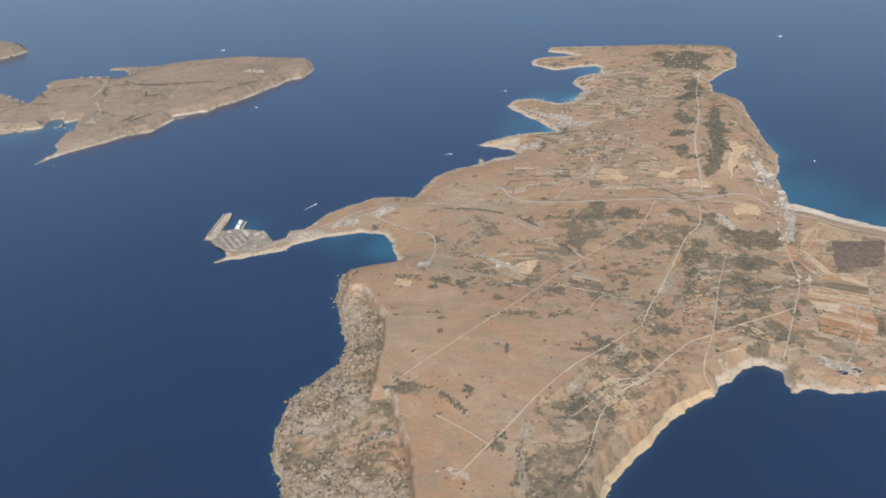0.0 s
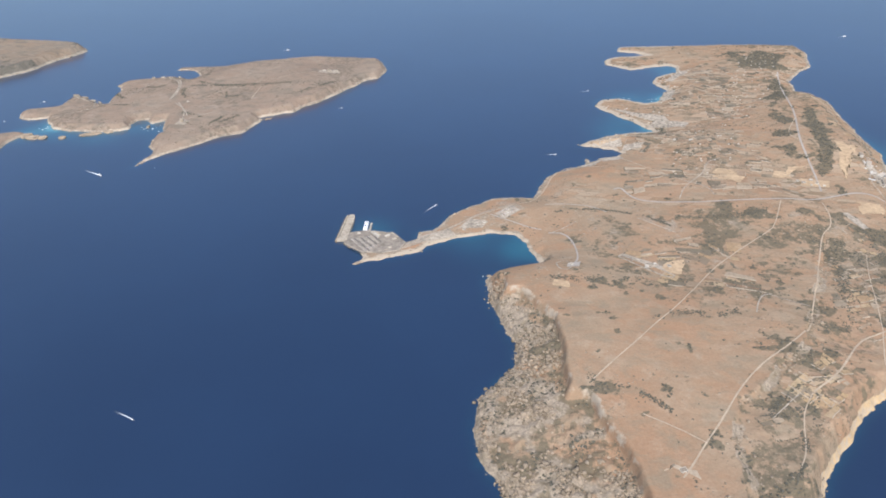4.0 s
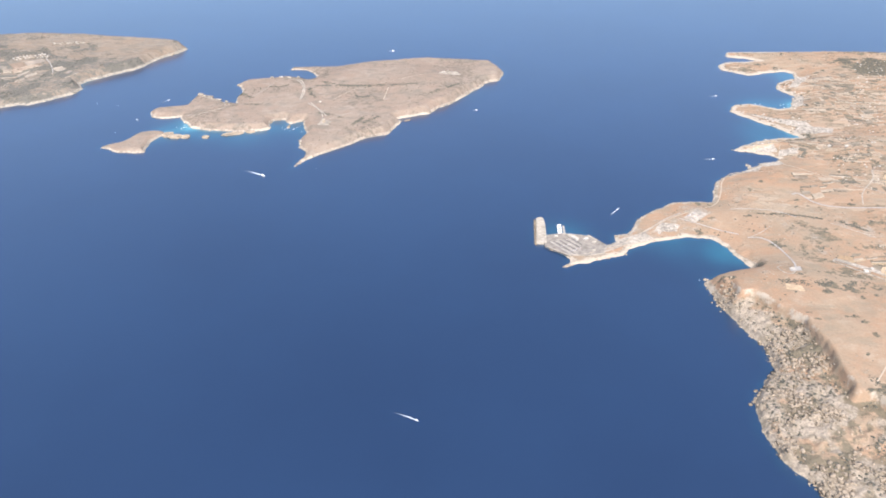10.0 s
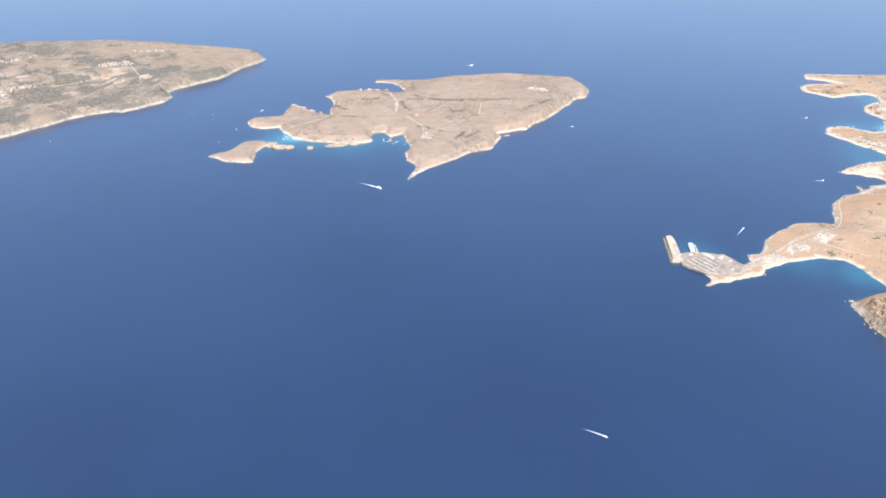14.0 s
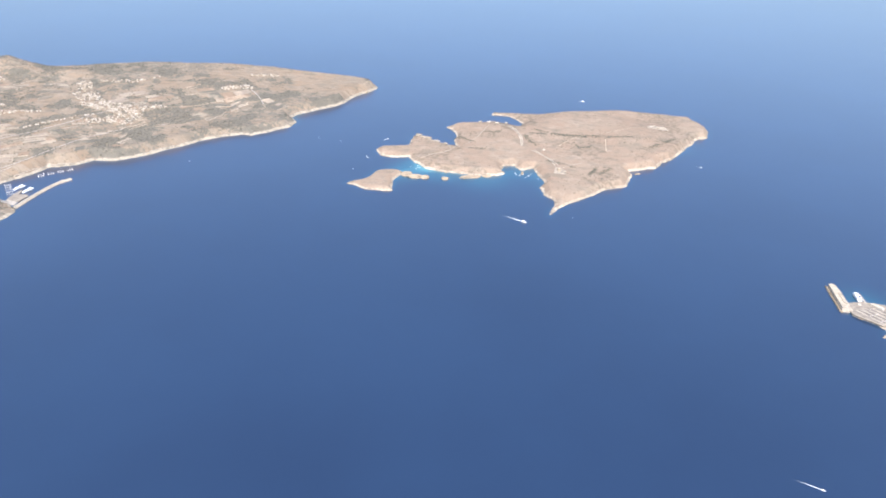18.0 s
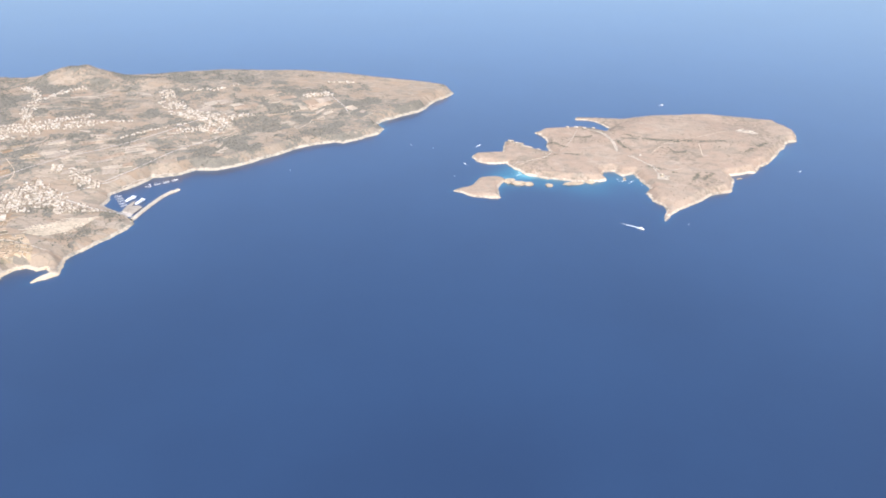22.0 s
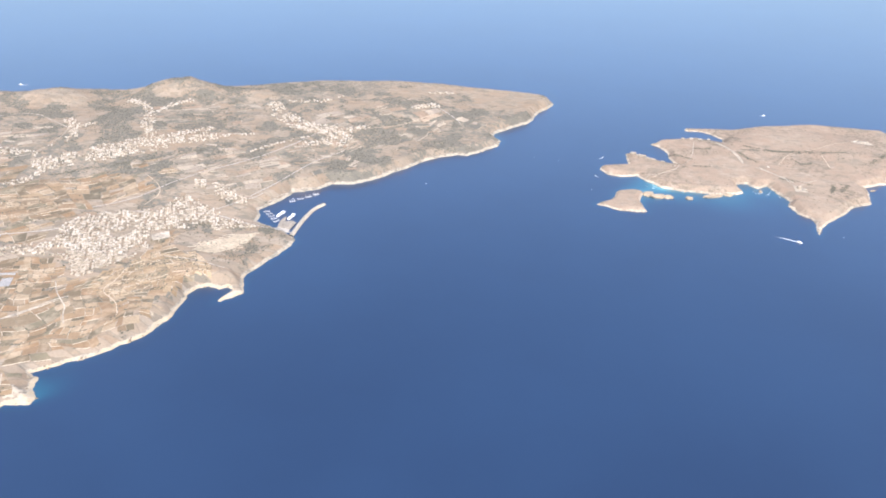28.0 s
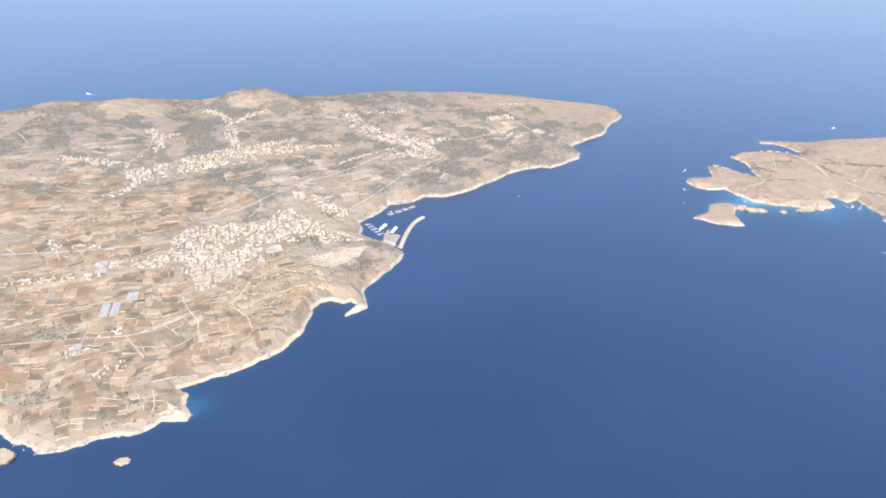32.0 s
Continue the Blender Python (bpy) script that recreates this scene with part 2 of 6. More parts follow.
GOZO_EAST = [(-761, 1248), (-770, 1221), (-791, 1183), (-800, 1139), (-813, 1115), (-834, 1093), (-860, 1058), (-865, 1043), (-848, 1021), (-852, 994), (-875, 969), (-898, 945), (-912, 945), (-934, 933), (-959, 910), (-979, 883), (-1003, 852), (-1025, 822), (-1048, 804), (-1080, 800), (-1093, 778), (-1111, 765), (-1123, 764), (-1132, 736), (-1144, 712), (-1150, 697), (-1143, 681), (-1143, 664), (-1116, 652), (-1100, 646), (-1087, 634), (-1076, 622), (-1078, 600), (-1087, 580), (-1092, 568), (-1100, 547), (-1106, 527), (-1099, 505)]
GOZO_SOUTH = [(-1095, 494), (-1105, 481), (-1117, 470), (-1114, 482), (-1109, 496), (-1116, 503), (-1124, 497), (-1135, 502), (-1146, 497), (-1150, 484), (-1149, 465), (-1151, 452), (-1149, 436), (-1156, 418), (-1162, 399), (-1180, 378), (-1199, 357), (-1220, 341), (-1234, 331), (-1223, 324), (-1221, 313), (-1207, 300), (-1208, 290), (-1228, 289), (-1233, 280), (-1242, 268), (-1268, 260), (-1288, 245), (-1310, 235), (-1319, 243), (-1337, 244), (-1354, 254), (-1445, 290), (-1639, 390), (-1919, 559), (-2093, 749), (-2058, 889)]
GOZO_NORTH = [(-1920, 967), (-1879, 1000), (-1839, 1038), (-1761, 1074), (-1619, 1123), (-1494, 1147), (-1311, 1209), (-1207, 1253), (-1097, 1286), (-984, 1304), (-870, 1295), (-804, 1284), (-773, 1264)]

malta = Malta(MALTA_NORTH + MALTA_EAST + MALTA_SOUTH, [
    (100, 250, 26), (90, 400, 26), (80, 470, 21), (150, 350, 26), (252, 401, 24), (311, 643, 14), (362, 680, 9), (330, 420, 13),
    (250, 300, 22), (420, 560, 4), (500, 450, 3), (440, 420, 6), (470, 640, 2), (40, 560, 4), (0, 610, 3), (-90, 560, 1.3), (120, 650, 7),
    (200, 560, 12), (200, 760, 6), (300, 800, 14), (400, 800, 20), (430, 900, 18), (350, 1000, 9), (200, 950, 2.5), (230, 1140, 2.5), (450, 1150, 9), (330, 1230, 4), (260, 900, 5)])
malta.lip = coast_distance(SCARP_EAST + [(359, 720), (0, 720), (0, 215), (190, 215)], *np.meshgrid(malta.gx, malta.gy))
malta.top = coast_distance(SCARP + [(136, 120), (600, 120), (600, 700), (60, 700), (44, 500)], *np.meshgrid(malta.gx, malta.gy))
comino = Land(COMINO_EAST + COMINO_WEST, [
    (-300, 1050, 14), (-420, 1050, 11), (-350, 900, 9), (-420, 820, 8), (-550, 920, 8), (-640, 950, 5), (-250, 1150, 6), (-220, 1080, 9), (-500, 1130, 3), (-425, 760, 4), (-600, 1020, 7)], shore=11)
cominotto = Land(COMINOTTO, [(-645, 820, 5), (-680, 795, 2.5), (-645, 785, 4.5)], shore=8)
gozo = Gozo(GOZO_EAST + GOZO_SOUTH + GOZO_NORTH, [
    (-1191, 1013, 22), (-1189, 929, 24), (-1239, 314, 6), (-1133, 640, 4), (-1200, 500, 13), (-1300, 600, 16), (-1300, 400, 12), (-1400, 700, 16), (-1300, 760, 22),
    (-1450, 900, 30), (-1600, 900, 24), (-1461, 1060, 28), (-1350, 1080, 22), (-1700, 980, 24), (-1250, 1150, 28), (-1050, 1150, 24), (-900, 1180, 12), (-950, 1000, 9), (-1060, 900, 12), (-1500, 500, 16), (-1800, 900, 20)], shore=16)
LANDS = [malta, comino, cominotto, gozo]
for land, cell in zip(LANDS, (1.3, 1.8, 1.2, 2.2)):
    land.lay(cell)


def ground_height(x, y):
    x, y = np.asarray(x, float), np.asarray(y, float)
    return np.maximum.reduce([land.level(x, y) for land in LANDS])


def ground_at(x, y):
    """The ground's height at one place, at sea level at the least."""
    return max(0.0, float(ground_height(np.array([float(x)]), np.array([float(y)]))[0]))
TOWN_CORE = [(-1409, 518), (-1340, 541), (-1355, 589), (-1340, 620), (-1294, 637), (-1262, 646), (-1251, 696), (-1192, 667), (-1185, 651), (-1207, 613), (-1243, 595), (-1241, 560), (-1230, 556), (-1239, 527), (-1255, 499), (-1265, 484), (-1278, 478), (-1296, 504), (-1316, 517), (-1369, 514), (-1402, 506)]
# ---- end of the plan ----

# ---- materials ----
def material(name, roughness=0.9, specular=0.2, metallic=0.0):
    mat = bpy.data.materials.new(name)
    mat.use_nodes = True
    nt = mat.node_tree
    b = nt.nodes["Principled BSDF"]
    b.inputs["Roughness"].default_value, b.inputs["Metallic"].default_value = roughness, metallic
    b.inputs["Specular IOR Level"].default_value = specular
    return mat, nt, b


def node(nt, kind, **sets):
    n = nt.nodes.new("ShaderNode" + kind)
    for key, value in sets.items():
        n.inputs[key.replace("_", " ")].default_value = value
    return n


def mixed(nt, fac, a, b, blend="MIX"):
    """A colour between a and b, each a socket or a colour."""
    n = nt.nodes.new("ShaderNodeMix")
    n.data_type, n.blend_type = "RGBA", blend
    for socket, value in ((n.inputs[0], fac), (n.inputs[6], a), (n.inputs[7], b)):
        if hasattr(value, "links"):
            nt.links.new(value, socket)
        else:
            socket.default_value = value if isinstance(value, float) else (*value, 1)
    return n.outputs[2]


def calc(nt, op, a, b=0.0, c=0.0):
    n = nt.nodes.new("ShaderNodeMath")
    n.operation = op
    for socket, value in zip(n.inputs, (a, b, c)):
        if hasattr(value, "links"):
            nt.links.new(value, socket)
        else:
            socket.default_value = value
    return n.outputs[0]


def step(nt, value, low, high):
    n = nt.nodes.new("ShaderNodeMapRange")
    n.interpolation_type = "SMOOTHSTEP"
    nt.links.new(value, n.inputs[0])
    n.inputs[1].default_value, n.inputs[2].default_value = low, high
    return n.outputs[0]


def place(nt, stretch=(1, 1, 1), turn=0.0):
    geo = nt.nodes.new("ShaderNodeNewGeometry")
    m = nt.nodes.new("ShaderNodeMapping")
    m.inputs["Scale"].default_value = stretch
    m.inputs["Rotation"].default_value = (0, 0, radians(turn))
    nt.links.new(geo.outputs["Position"], m.inputs[0])
    return m.outputs[0]


def grain(nt, where, scale, detail=4.0, rough=0.6, distortion=0.0):
    n = node(nt, "TexNoise", Scale=scale, Detail=detail, Roughness=rough, Distortion=distortion)
    nt.links.new(where, n.inputs["Vector"])
    return n.outputs["Fac"]


def given(nt, name):
    n = nt.nodes.new("ShaderNodeAttribute")
    n.attribute_name = name
    return n.outputs["Fac"]


def bump(nt, shader, height, strength=0.5, distance=1.0):
    n = node(nt, "Bump", Strength=strength, Distance=distance)
    nt.links.new(height, n.inputs["Height"])
    nt.links.new(n.outputs[0], shader.inputs["Normal"])


def land_material(name, dry, pale, red, green, rock, heath, rim, clay, field_size=18.0, turn=20.0):
    """Dry garrigue and plots: dry grass, pale rock, red soil, dark scrub."""
    mat, nt, b = material(name, 0.95, 0.1)
    p = place(nt)
    big, mid, fine = grain(nt, p, 0.012, 5), grain(nt, p, 0.06, 5, 0.65), grain(nt, p, 0.5, 4, 0.7)
    col = mixed(nt, step(nt, big, 0.35, 0.65), dry, red)
    col = mixed(nt, calc(nt, "MULTIPLY", step(nt, mid, 0.5, 0.72), 0.5), col, pale)
    broad = grain(nt, place(nt, (1.4, 1, 1), 12), 0.026, 6, 0.7, 0.8)
    col = mixed(nt, calc(nt, "MULTIPLY", step(nt, broad, 0.42, 0.66), 0.45), col, tuple(0.8 * c for c in dry))
    grey = grain(nt, place(nt, (1, 1.6, 1), 35), 0.035, 6, 0.68, 0.6)
    col = mixed(nt, calc(nt, "MULTIPLY", step(nt, grey, 0.46, 0.66), 0.7), col, heath)
    rust = grain(nt, place(nt, (1, 1.3, 1), -20), 0.03, 5, 0.6, 0.4)
    col = mixed(nt, calc(nt, "MULTIPLY", step(nt, rust, 0.52, 0.68), 0.75), col, red)
    # plots, each with a tone of its own
    v = node(nt, "TexVoronoi", Scale=1.0, Randomness=0.75)
    v.distance = "CHEBYCHEV"
    nt.links.new(place(nt, (1 / field_size, 2.3 / field_size, 0), turn), v.inputs["Vector"])
    sep = nt.nodes.new("ShaderNodeSeparateColor")
    nt.links.new(v.outputs["Color"], sep.inputs[0])
    plot = mixed(nt, sep.outputs[0], mixed(nt, step(nt, sep.outputs[1], 0.55, 0.8), red, dry), mixed(nt, step(nt, sep.outputs[2], 0.6, 0.95), pale, green))
    e = node(nt, "TexVoronoi", Scale=1.0, Randomness=0.75)
    e.feature = "DISTANCE_TO_EDGE"
    nt.links.new(place(nt, (1 / field_size, 2.3 / field_size, 0), turn), e.inputs["Vector"])
    plot = mixed(nt, calc(nt, "MULTIPLY", step(nt, calc(nt, "SUBTRACT", 1.0, e.outputs["Distance"]), 0.93, 0.99), 0.5), plot, green)
    col = mixed(nt, calc(nt, "MULTIPLY", given(nt, "field"), 0.75), col, plot)
    # scrub in clumps
    clump = grain(nt, p, 0.16, 5, 0.72)
    scrub = calc(nt, "ADD", given(nt, "scrub"), calc(nt, "MULTIPLY", calc(nt, "SUBTRACT", clump, 0.5), 2.6))
    col = mixed(nt, calc(nt, "MULTIPLY", step(nt, scrub, 0.35, 0.75), 0.8), col, green)
    # bare rock by the shore, with dark cracks
    r = calc(nt, "ADD", given(nt, "rock"), calc(nt, "MULTIPLY", calc(nt, "SUBTRACT", mid, 0.5), 1.2))
    stone = mixed(nt, step(nt, fine, 0.35, 0.7), tuple(0.62 * c for c in rock), rock)
    stone = mixed(nt, calc(nt, "MULTIPLY", step(nt, grain(nt, p, 0.11, 5, 0.7), 0.48, 0.62), 0.75), stone, heath)
    col = mixed(nt, step(nt, r, 0.35, 0.7), col, stone)
    edge = calc(nt, "ADD", given(nt, "edge"), calc(nt, "MULTIPLY", calc(nt, "SUBTRACT", grain(nt, p, 0.09, 4, 0.65), 0.5), 1.9))
    col = mixed(nt, step(nt, edge, 0.42, 0.75), col, rim)
    bank = calc(nt, "ADD", given(nt, "clay"), calc(nt, "MULTIPLY", calc(nt, "SUBTRACT", grain(nt, p, 0.13, 4, 0.65), 0.5), 1.0))
    streak = grain(nt, place(nt, (1, 1, 0.25)), 0.35, 4, 0.65)
    col = mixed(nt, step(nt, bank, 0.4, 0.6), col, mixed(nt, step(nt, streak, 0.35, 0.7), clay, rim))
    col = mixed(nt, 0.12, col, mixed(nt, step(nt, fine, 0.3, 0.7), tuple(0.4 * c for c in dry), pale), "MIX")
    nt.links.new(col, b.inputs["Base Color"])
    bump(nt, b, calc(nt, "ADD", calc(nt, "MULTIPLY", fine, 0.35), calc(nt, "MULTIPLY", clump, 1.6)), 0.4, 1.4)
    return mat


LAND_MALTA = land_material("dry_land", (0.322, 0.236, 0.156), (0.41, 0.335, 0.24), (0.335, 0.205, 0.122), (0.105, 0.097, 0.066), (0.39, 0.325, 0.245), (0.235, 0.194, 0.134), (0.415, 0.352, 0.27), (0.52, 0.37, 0.20))
LAND_COMINO = land_material("island_land", (0.285, 0.223, 0.166), (0.36, 0.302, 0.236), (0.265, 0.195, 0.142), (0.13, 0.112, 0.085), (0.45, 0.38, 0.295), (0.170, 0.149, 0.118), (0.47, 0.405, 0.315), (0.50, 0.40, 0.27))
# tones greyed so that haze over the far island is in the colour
LAND_GOZO = land_material("hazed_farm_land", (0.243, 0.197, 0.147), (0.315, 0.265, 0.203), (0.25, 0.182, 0.124), (0.118, 0.117, 0.100), (0.42, 0.372, 0.295), (0.150, 0.143, 0.120), (0.41, 0.355, 0.275), (0.40, 0.32, 0.215), 20.0, 35.0)

sea_mat, nt, b = material("sea_water", 0.12, 0.5)
b.inputs["IOR"].default_value = 1.42
# coat added for extra sky reflection, in place of haze over the sea
b.inputs["Coat Weight"].default_value, b.inputs["Coat Roughness"].default_value, b.inputs["Coat IOR"].default_value = 1.0, 0.31, 1.6
p = place(nt)
deep = mixed(nt, step(nt, grain(nt, p, 0.004, 4), 0.3, 0.7), (0.0084, 0.0225, 0.057), (0.0108, 0.0285, 0.069))
col = mixed(nt, step(nt, given(nt, "shoal"), 0.0, 0.55), deep, (0.014, 0.085, 0.13))
col = mixed(nt, step(nt, given(nt, "shoal"), 0.5, 1.0), col, (0.09, 0.30, 0.33))
nt.links.new(col, b.inputs["Base Color"])
bump(nt, b, calc(nt, "ADD", grain(nt, place(nt, (1, 2.2, 1), 30), 0.5, 6, 0.7), grain(nt, p, 0.05, 3)), 0.12, 1.0)


def tone_material(name, tones, roughness=0.9, by="object", fine=0.6, bumpy=0.3, specular=0.2, stain=0.35):
    """A material whose tone is picked from a row of colours, piece by piece, with a fine grain and stains."""
    mat, nt, b = material(name, roughness, specular)
    if by == "object":
        pick = nt.nodes.new("ShaderNodeObjectInfo").outputs["Random"]
    else:
        pick = nt.nodes.new("ShaderNodeNewGeometry").outputs["Random Per Island"]
    ramp = nt.nodes.new("ShaderNodeValToRGB")
    ramp.color_ramp.interpolation = "CONSTANT" if len(tones) > 3 else "LINEAR"
    while len(ramp.color_ramp.elements) < len(tones):
        ramp.color_ramp.elements.new(0.5)
    for n, (e, c) in enumerate(zip(ramp.color_ramp.elements, tones)):
        e.position, e.color = n / len(tones), (*c, 1)
    nt.links.new(pick, ramp.inputs[0])
    p = place(nt)
    g, s = grain(nt, p, fine, 4, 0.7), grain(nt, p, fine * 0.13, 3)
    col = mixed(nt, calc(nt, "MULTIPLY", step(nt, g, 0.3, 0.75), 0.45), ramp.outputs[0], (0.12, 0.09, 0.06))
    col = mixed(nt, calc(nt, "MULTIPLY", step(nt, s, 0.45, 0.7), stain), col, (0.52, 0.42, 0.30))
    nt.links.new(col, b.inputs["Base Color"])
    bump(nt, b, g, bumpy, 0.4)
    return mat


def plain_material(name, colour, roughness=0.8, scale=0.8, vary=0.35, specular=0.3, metallic=0.0):
    mat, nt, b = material(name, roughness, specular, metallic)
    p = place(nt)
    f = calc(nt, "ADD", calc(nt, "MULTIPLY", grain(nt, p, scale, 4), 0.6), calc(nt, "MULTIPLY", grain(nt, p, scale * 0.15, 3), 0.4))
    col = mixed(nt, step(nt, f, 0.3, 0.7), tuple(c * (1 - vary) for c in colour), tuple(min(1, c * (1 + vary * 0.5)) for c in colour))
    nt.links.new(col, b.inputs["Base Color"])
    bump(nt, b, f, 0.15, 0.2)
    return mat


FIELD_MAT = tone_material("field_soil", [(0.246, 0.171, 0.105), (0.214, 0.146, 0.090), (0.179, 0.132, 0.086), (0.282, 0.209, 0.133), (0.240, 0.156, 0.090), (0.146, 0.115, 0.075), (0.256, 0.179, 0.108), (0.202, 0.156, 0.103), (0.120, 0.102, 0.070), (0.310, 0.240, 0.160), (0.164, 0.143, 0.098), (0.226, 0.160, 0.099)], fine=0.35)
# fallow soil tones with the grey of distant haze mixed into the colour
HAZED_FIELD_MAT = tone_material("hazed_fallow_upland", [(0.230, 0.191, 0.144), (0.163, 0.149, 0.118), (0.278, 0.235, 0.185), (0.134, 0.129, 0.108), (0.250, 0.186, 0.134), (0.192, 0.169, 0.134), (0.326, 0.279, 0.216)], fine=0.35)
RED_FIELD_MAT = tone_material("red_field_soil", [(0.40, 0.245, 0.135), (0.34, 0.19, 0.10), (0.44, 0.32, 0.20), (0.27, 0.18, 0.11), (0.36, 0.215, 0.12), (0.17, 0.14, 0.09), (0.48, 0.37, 0.25)], fine=0.4)
# soil tones of the mainland's north, greyed to put haze into the colour
MIXED_FIELD_MAT = tone_material("hazed_mixed_soil", [(0.32, 0.235, 0.155), (0.27, 0.19, 0.125), (0.35, 0.27, 0.18), (0.18, 0.15, 0.105), (0.32, 0.21, 0.13), (0.24, 0.19, 0.135), (0.14, 0.125, 0.092), (0.38, 0.305, 0.215)], fine=0.4)
TERRACE_MAT = tone_material("fallow_terrace", [(0.40, 0.295, 0.175), (0.36, 0.25, 0.145), (0.30, 0.225, 0.15), (0.23, 0.18, 0.125), (0.175, 0.148, 0.105), (0.36, 0.29, 0.205), (0.27, 0.18, 0.112), (0.20, 0.165, 0.115)], fine=0.35)
STRIP_MAT = tone_material("golden_strip_field", [(0.33, 0.245, 0.15), (0.29, 0.205, 0.12), (0.36, 0.275, 0.175), (0.25, 0.185, 0.115)], fine=0.4)
GOLD_FIELD_MAT = tone_material("stubble_field", [(0.42, 0.32, 0.19), (0.40, 0.29, 0.165), (0.36, 0.26, 0.15), (0.44, 0.31, 0.17)], fine=0.4)
ORCHARD_MAT = plain_material("dark_orchard_soil", (0.16, 0.125, 0.10), 0.95, 0.3, 0.35, 0.1)
WALL_MAT = plain_material("dry_stone_wall", (0.41, 0.345, 0.26), 0.95, 0.5, 0.4, 0.1)
QUARRY_MAT = plain_material("quarried_stone", (0.39, 0.325, 0.235), 0.95, 0.25, 0.4, 0.1)
SAND_MAT = plain_material("beach_sand", (0.50, 0.44, 0.355), 0.95, 0.3, 0.25, 0.1)
CREAM_MAT = plain_material("cream_plaster", (0.52, 0.48, 0.41), 0.8, 0.6, 0.25, 0.2)
CARAVAN_MAT = tone_material("caravan_panels", [(0.66, 0.65, 0.62), (0.42, 0.37, 0.30), (0.54, 0.50, 0.44), (0.24, 0.22, 0.19), (0.36, 0.32, 0.27)], 0.7, "island", 1.0, 0.1)
TRACK_MAT = plain_material("dirt_track", (0.43, 0.35, 0.255), 0.95, 0.5, 0.25, 0.1)
ASPHALT_MAT = plain_material("worn_asphalt", (0.37, 0.335, 0.29), 0.9, 0.6, 0.25, 0.2)
PALE_MAT = plain_material("crushed_limestone", (0.385, 0.335, 0.265), 0.95, 0.3, 0.5, 0.1)
TAN_MAT = plain_material("bare_tan_soil", (0.46, 0.34, 0.215), 0.95, 0.3, 0.3, 0.1)
CONCRETE_MAT = plain_material("concrete", (0.38, 0.345, 0.295), 0.85, 0.5, 0.3)
ROCK_MAT = tone_material("coral_limestone", [(0.39, 0.32, 0.235), (0.32, 0.26, 0.19), (0.22, 0.18, 0.13)], 0.95, "island", 0.9, 0.8, 0.1)
BLOCK_MAT = tone_material("limestone_block", [(0.38, 0.315, 0.235), (0.33, 0.27, 0.20), (0.27, 0.22, 0.16)], 0.95, "object", 0.9, 0.8, 0.1)
# leaf colour lightened and greyed in place of haze over distant woods
BUSH_MAT = tone_material("hazed_scrub_leaves", [(0.110, 0.112, 0.090), (0.120, 0.120, 0.098), (0.094, 0.098, 0.078)], 0.9, "island", 1.6, 0.8, 0.1, 0.08)
# the darkest wall, roof and town tones stand in for shaded houses
HOUSE_MAT = tone_material("limestone_wall", [(0.44, 0.385, 0.305), (0.49, 0.44, 0.36), (0.33, 0.285, 0.22), (0.57, 0.525, 0.455), (0.39, 0.34, 0.265)], 0.85, "object", 1.2, 0.2)
ROOF_MAT = tone_material("flat_roof", [(0.47, 0.415, 0.335), (0.57, 0.52, 0.44), (0.28, 0.24, 0.185), (0.44, 0.385, 0.305), (0.36, 0.315, 0.25)], 0.85, "object", 1.0, 0.2)
TOWN_MAT = tone_material("limestone_town", [(0.44, 0.385, 0.305), (0.52, 0.47, 0.39), (0.31, 0.265, 0.205), (0.58, 0.535, 0.46), (0.21, 0.18, 0.14)], 0.85, "island", 1.2, 0.2)
GLASS_MAT = plain_material("dark_window", (0.05, 0.055, 0.06), 0.15, 1.0, 0.2, 0.5)
DOOR_MAT = plain_material("painted_wood", (0.16, 0.13, 0.09), 0.6, 1.5, 0.3)
WHITE_MAT = plain_material("white_paint", (0.82, 0.82, 0.80), 0.35, 0.8, 0.08, 0.5)
HULL_MAT = plain_material("blue_hull_paint", (0.10, 0.16, 0.30), 0.4, 0.8, 0.15, 0.5)
SHEET_MAT = plain_material("greenhouse_sheet", (0.36, 0.35, 0.335), 0.95, 0.5, 0.25, 0.05)
DARK_MAT = plain_material("dark_asphalt", (0.13, 0.125, 0.12), 0.9, 0.6, 0.25)
QUAY_MAT = plain_material("worn_quay_deck", (0.27, 0.235, 0.19), 0.85, 0.3, 0.4)
MOLE_MAT = plain_material("weathered_mole_stone", (0.40, 0.35, 0.275), 0.9, 0.35, 0.35)
CAR_MAT = tone_material("car_paint", [(0.7, 0.7, 0.7), (0.08, 0.08, 0.09), (0.35, 0.36, 0.38), (0.3, 0.05, 0.04), (0.75, 0.74, 0.7)], 0.3, "island", 0.5, 0.0, 0.5)

FOAM_MAT, nt, b = material("sea_foam", 0.8, 0.2)
b.inputs["Base Color"].default_value = (0.82, 0.87, 0.9, 1)
clear = nt.nodes.new("ShaderNodeBsdfTransparent")
blend = nt.nodes.new("ShaderNodeMixShader")
nt.links.new(calc(nt, "MULTIPLY", step(nt, calc(nt, "ADD", given(nt, "thick"), calc(nt, "MULTIPLY", calc(nt, "SUBTRACT", grain(nt, place(nt), 1.3, 4), 0.5), 0.8)), 0.1, 0.9), 0.92), blend.inputs[0])
nt.links.new(clear.outputs[0], blend.inputs[1])
nt.links.new(b.outputs[0], blend.inputs[2])
nt.links.new(blend.outputs[0], nt.nodes["Material Output"].inputs["Surface"])

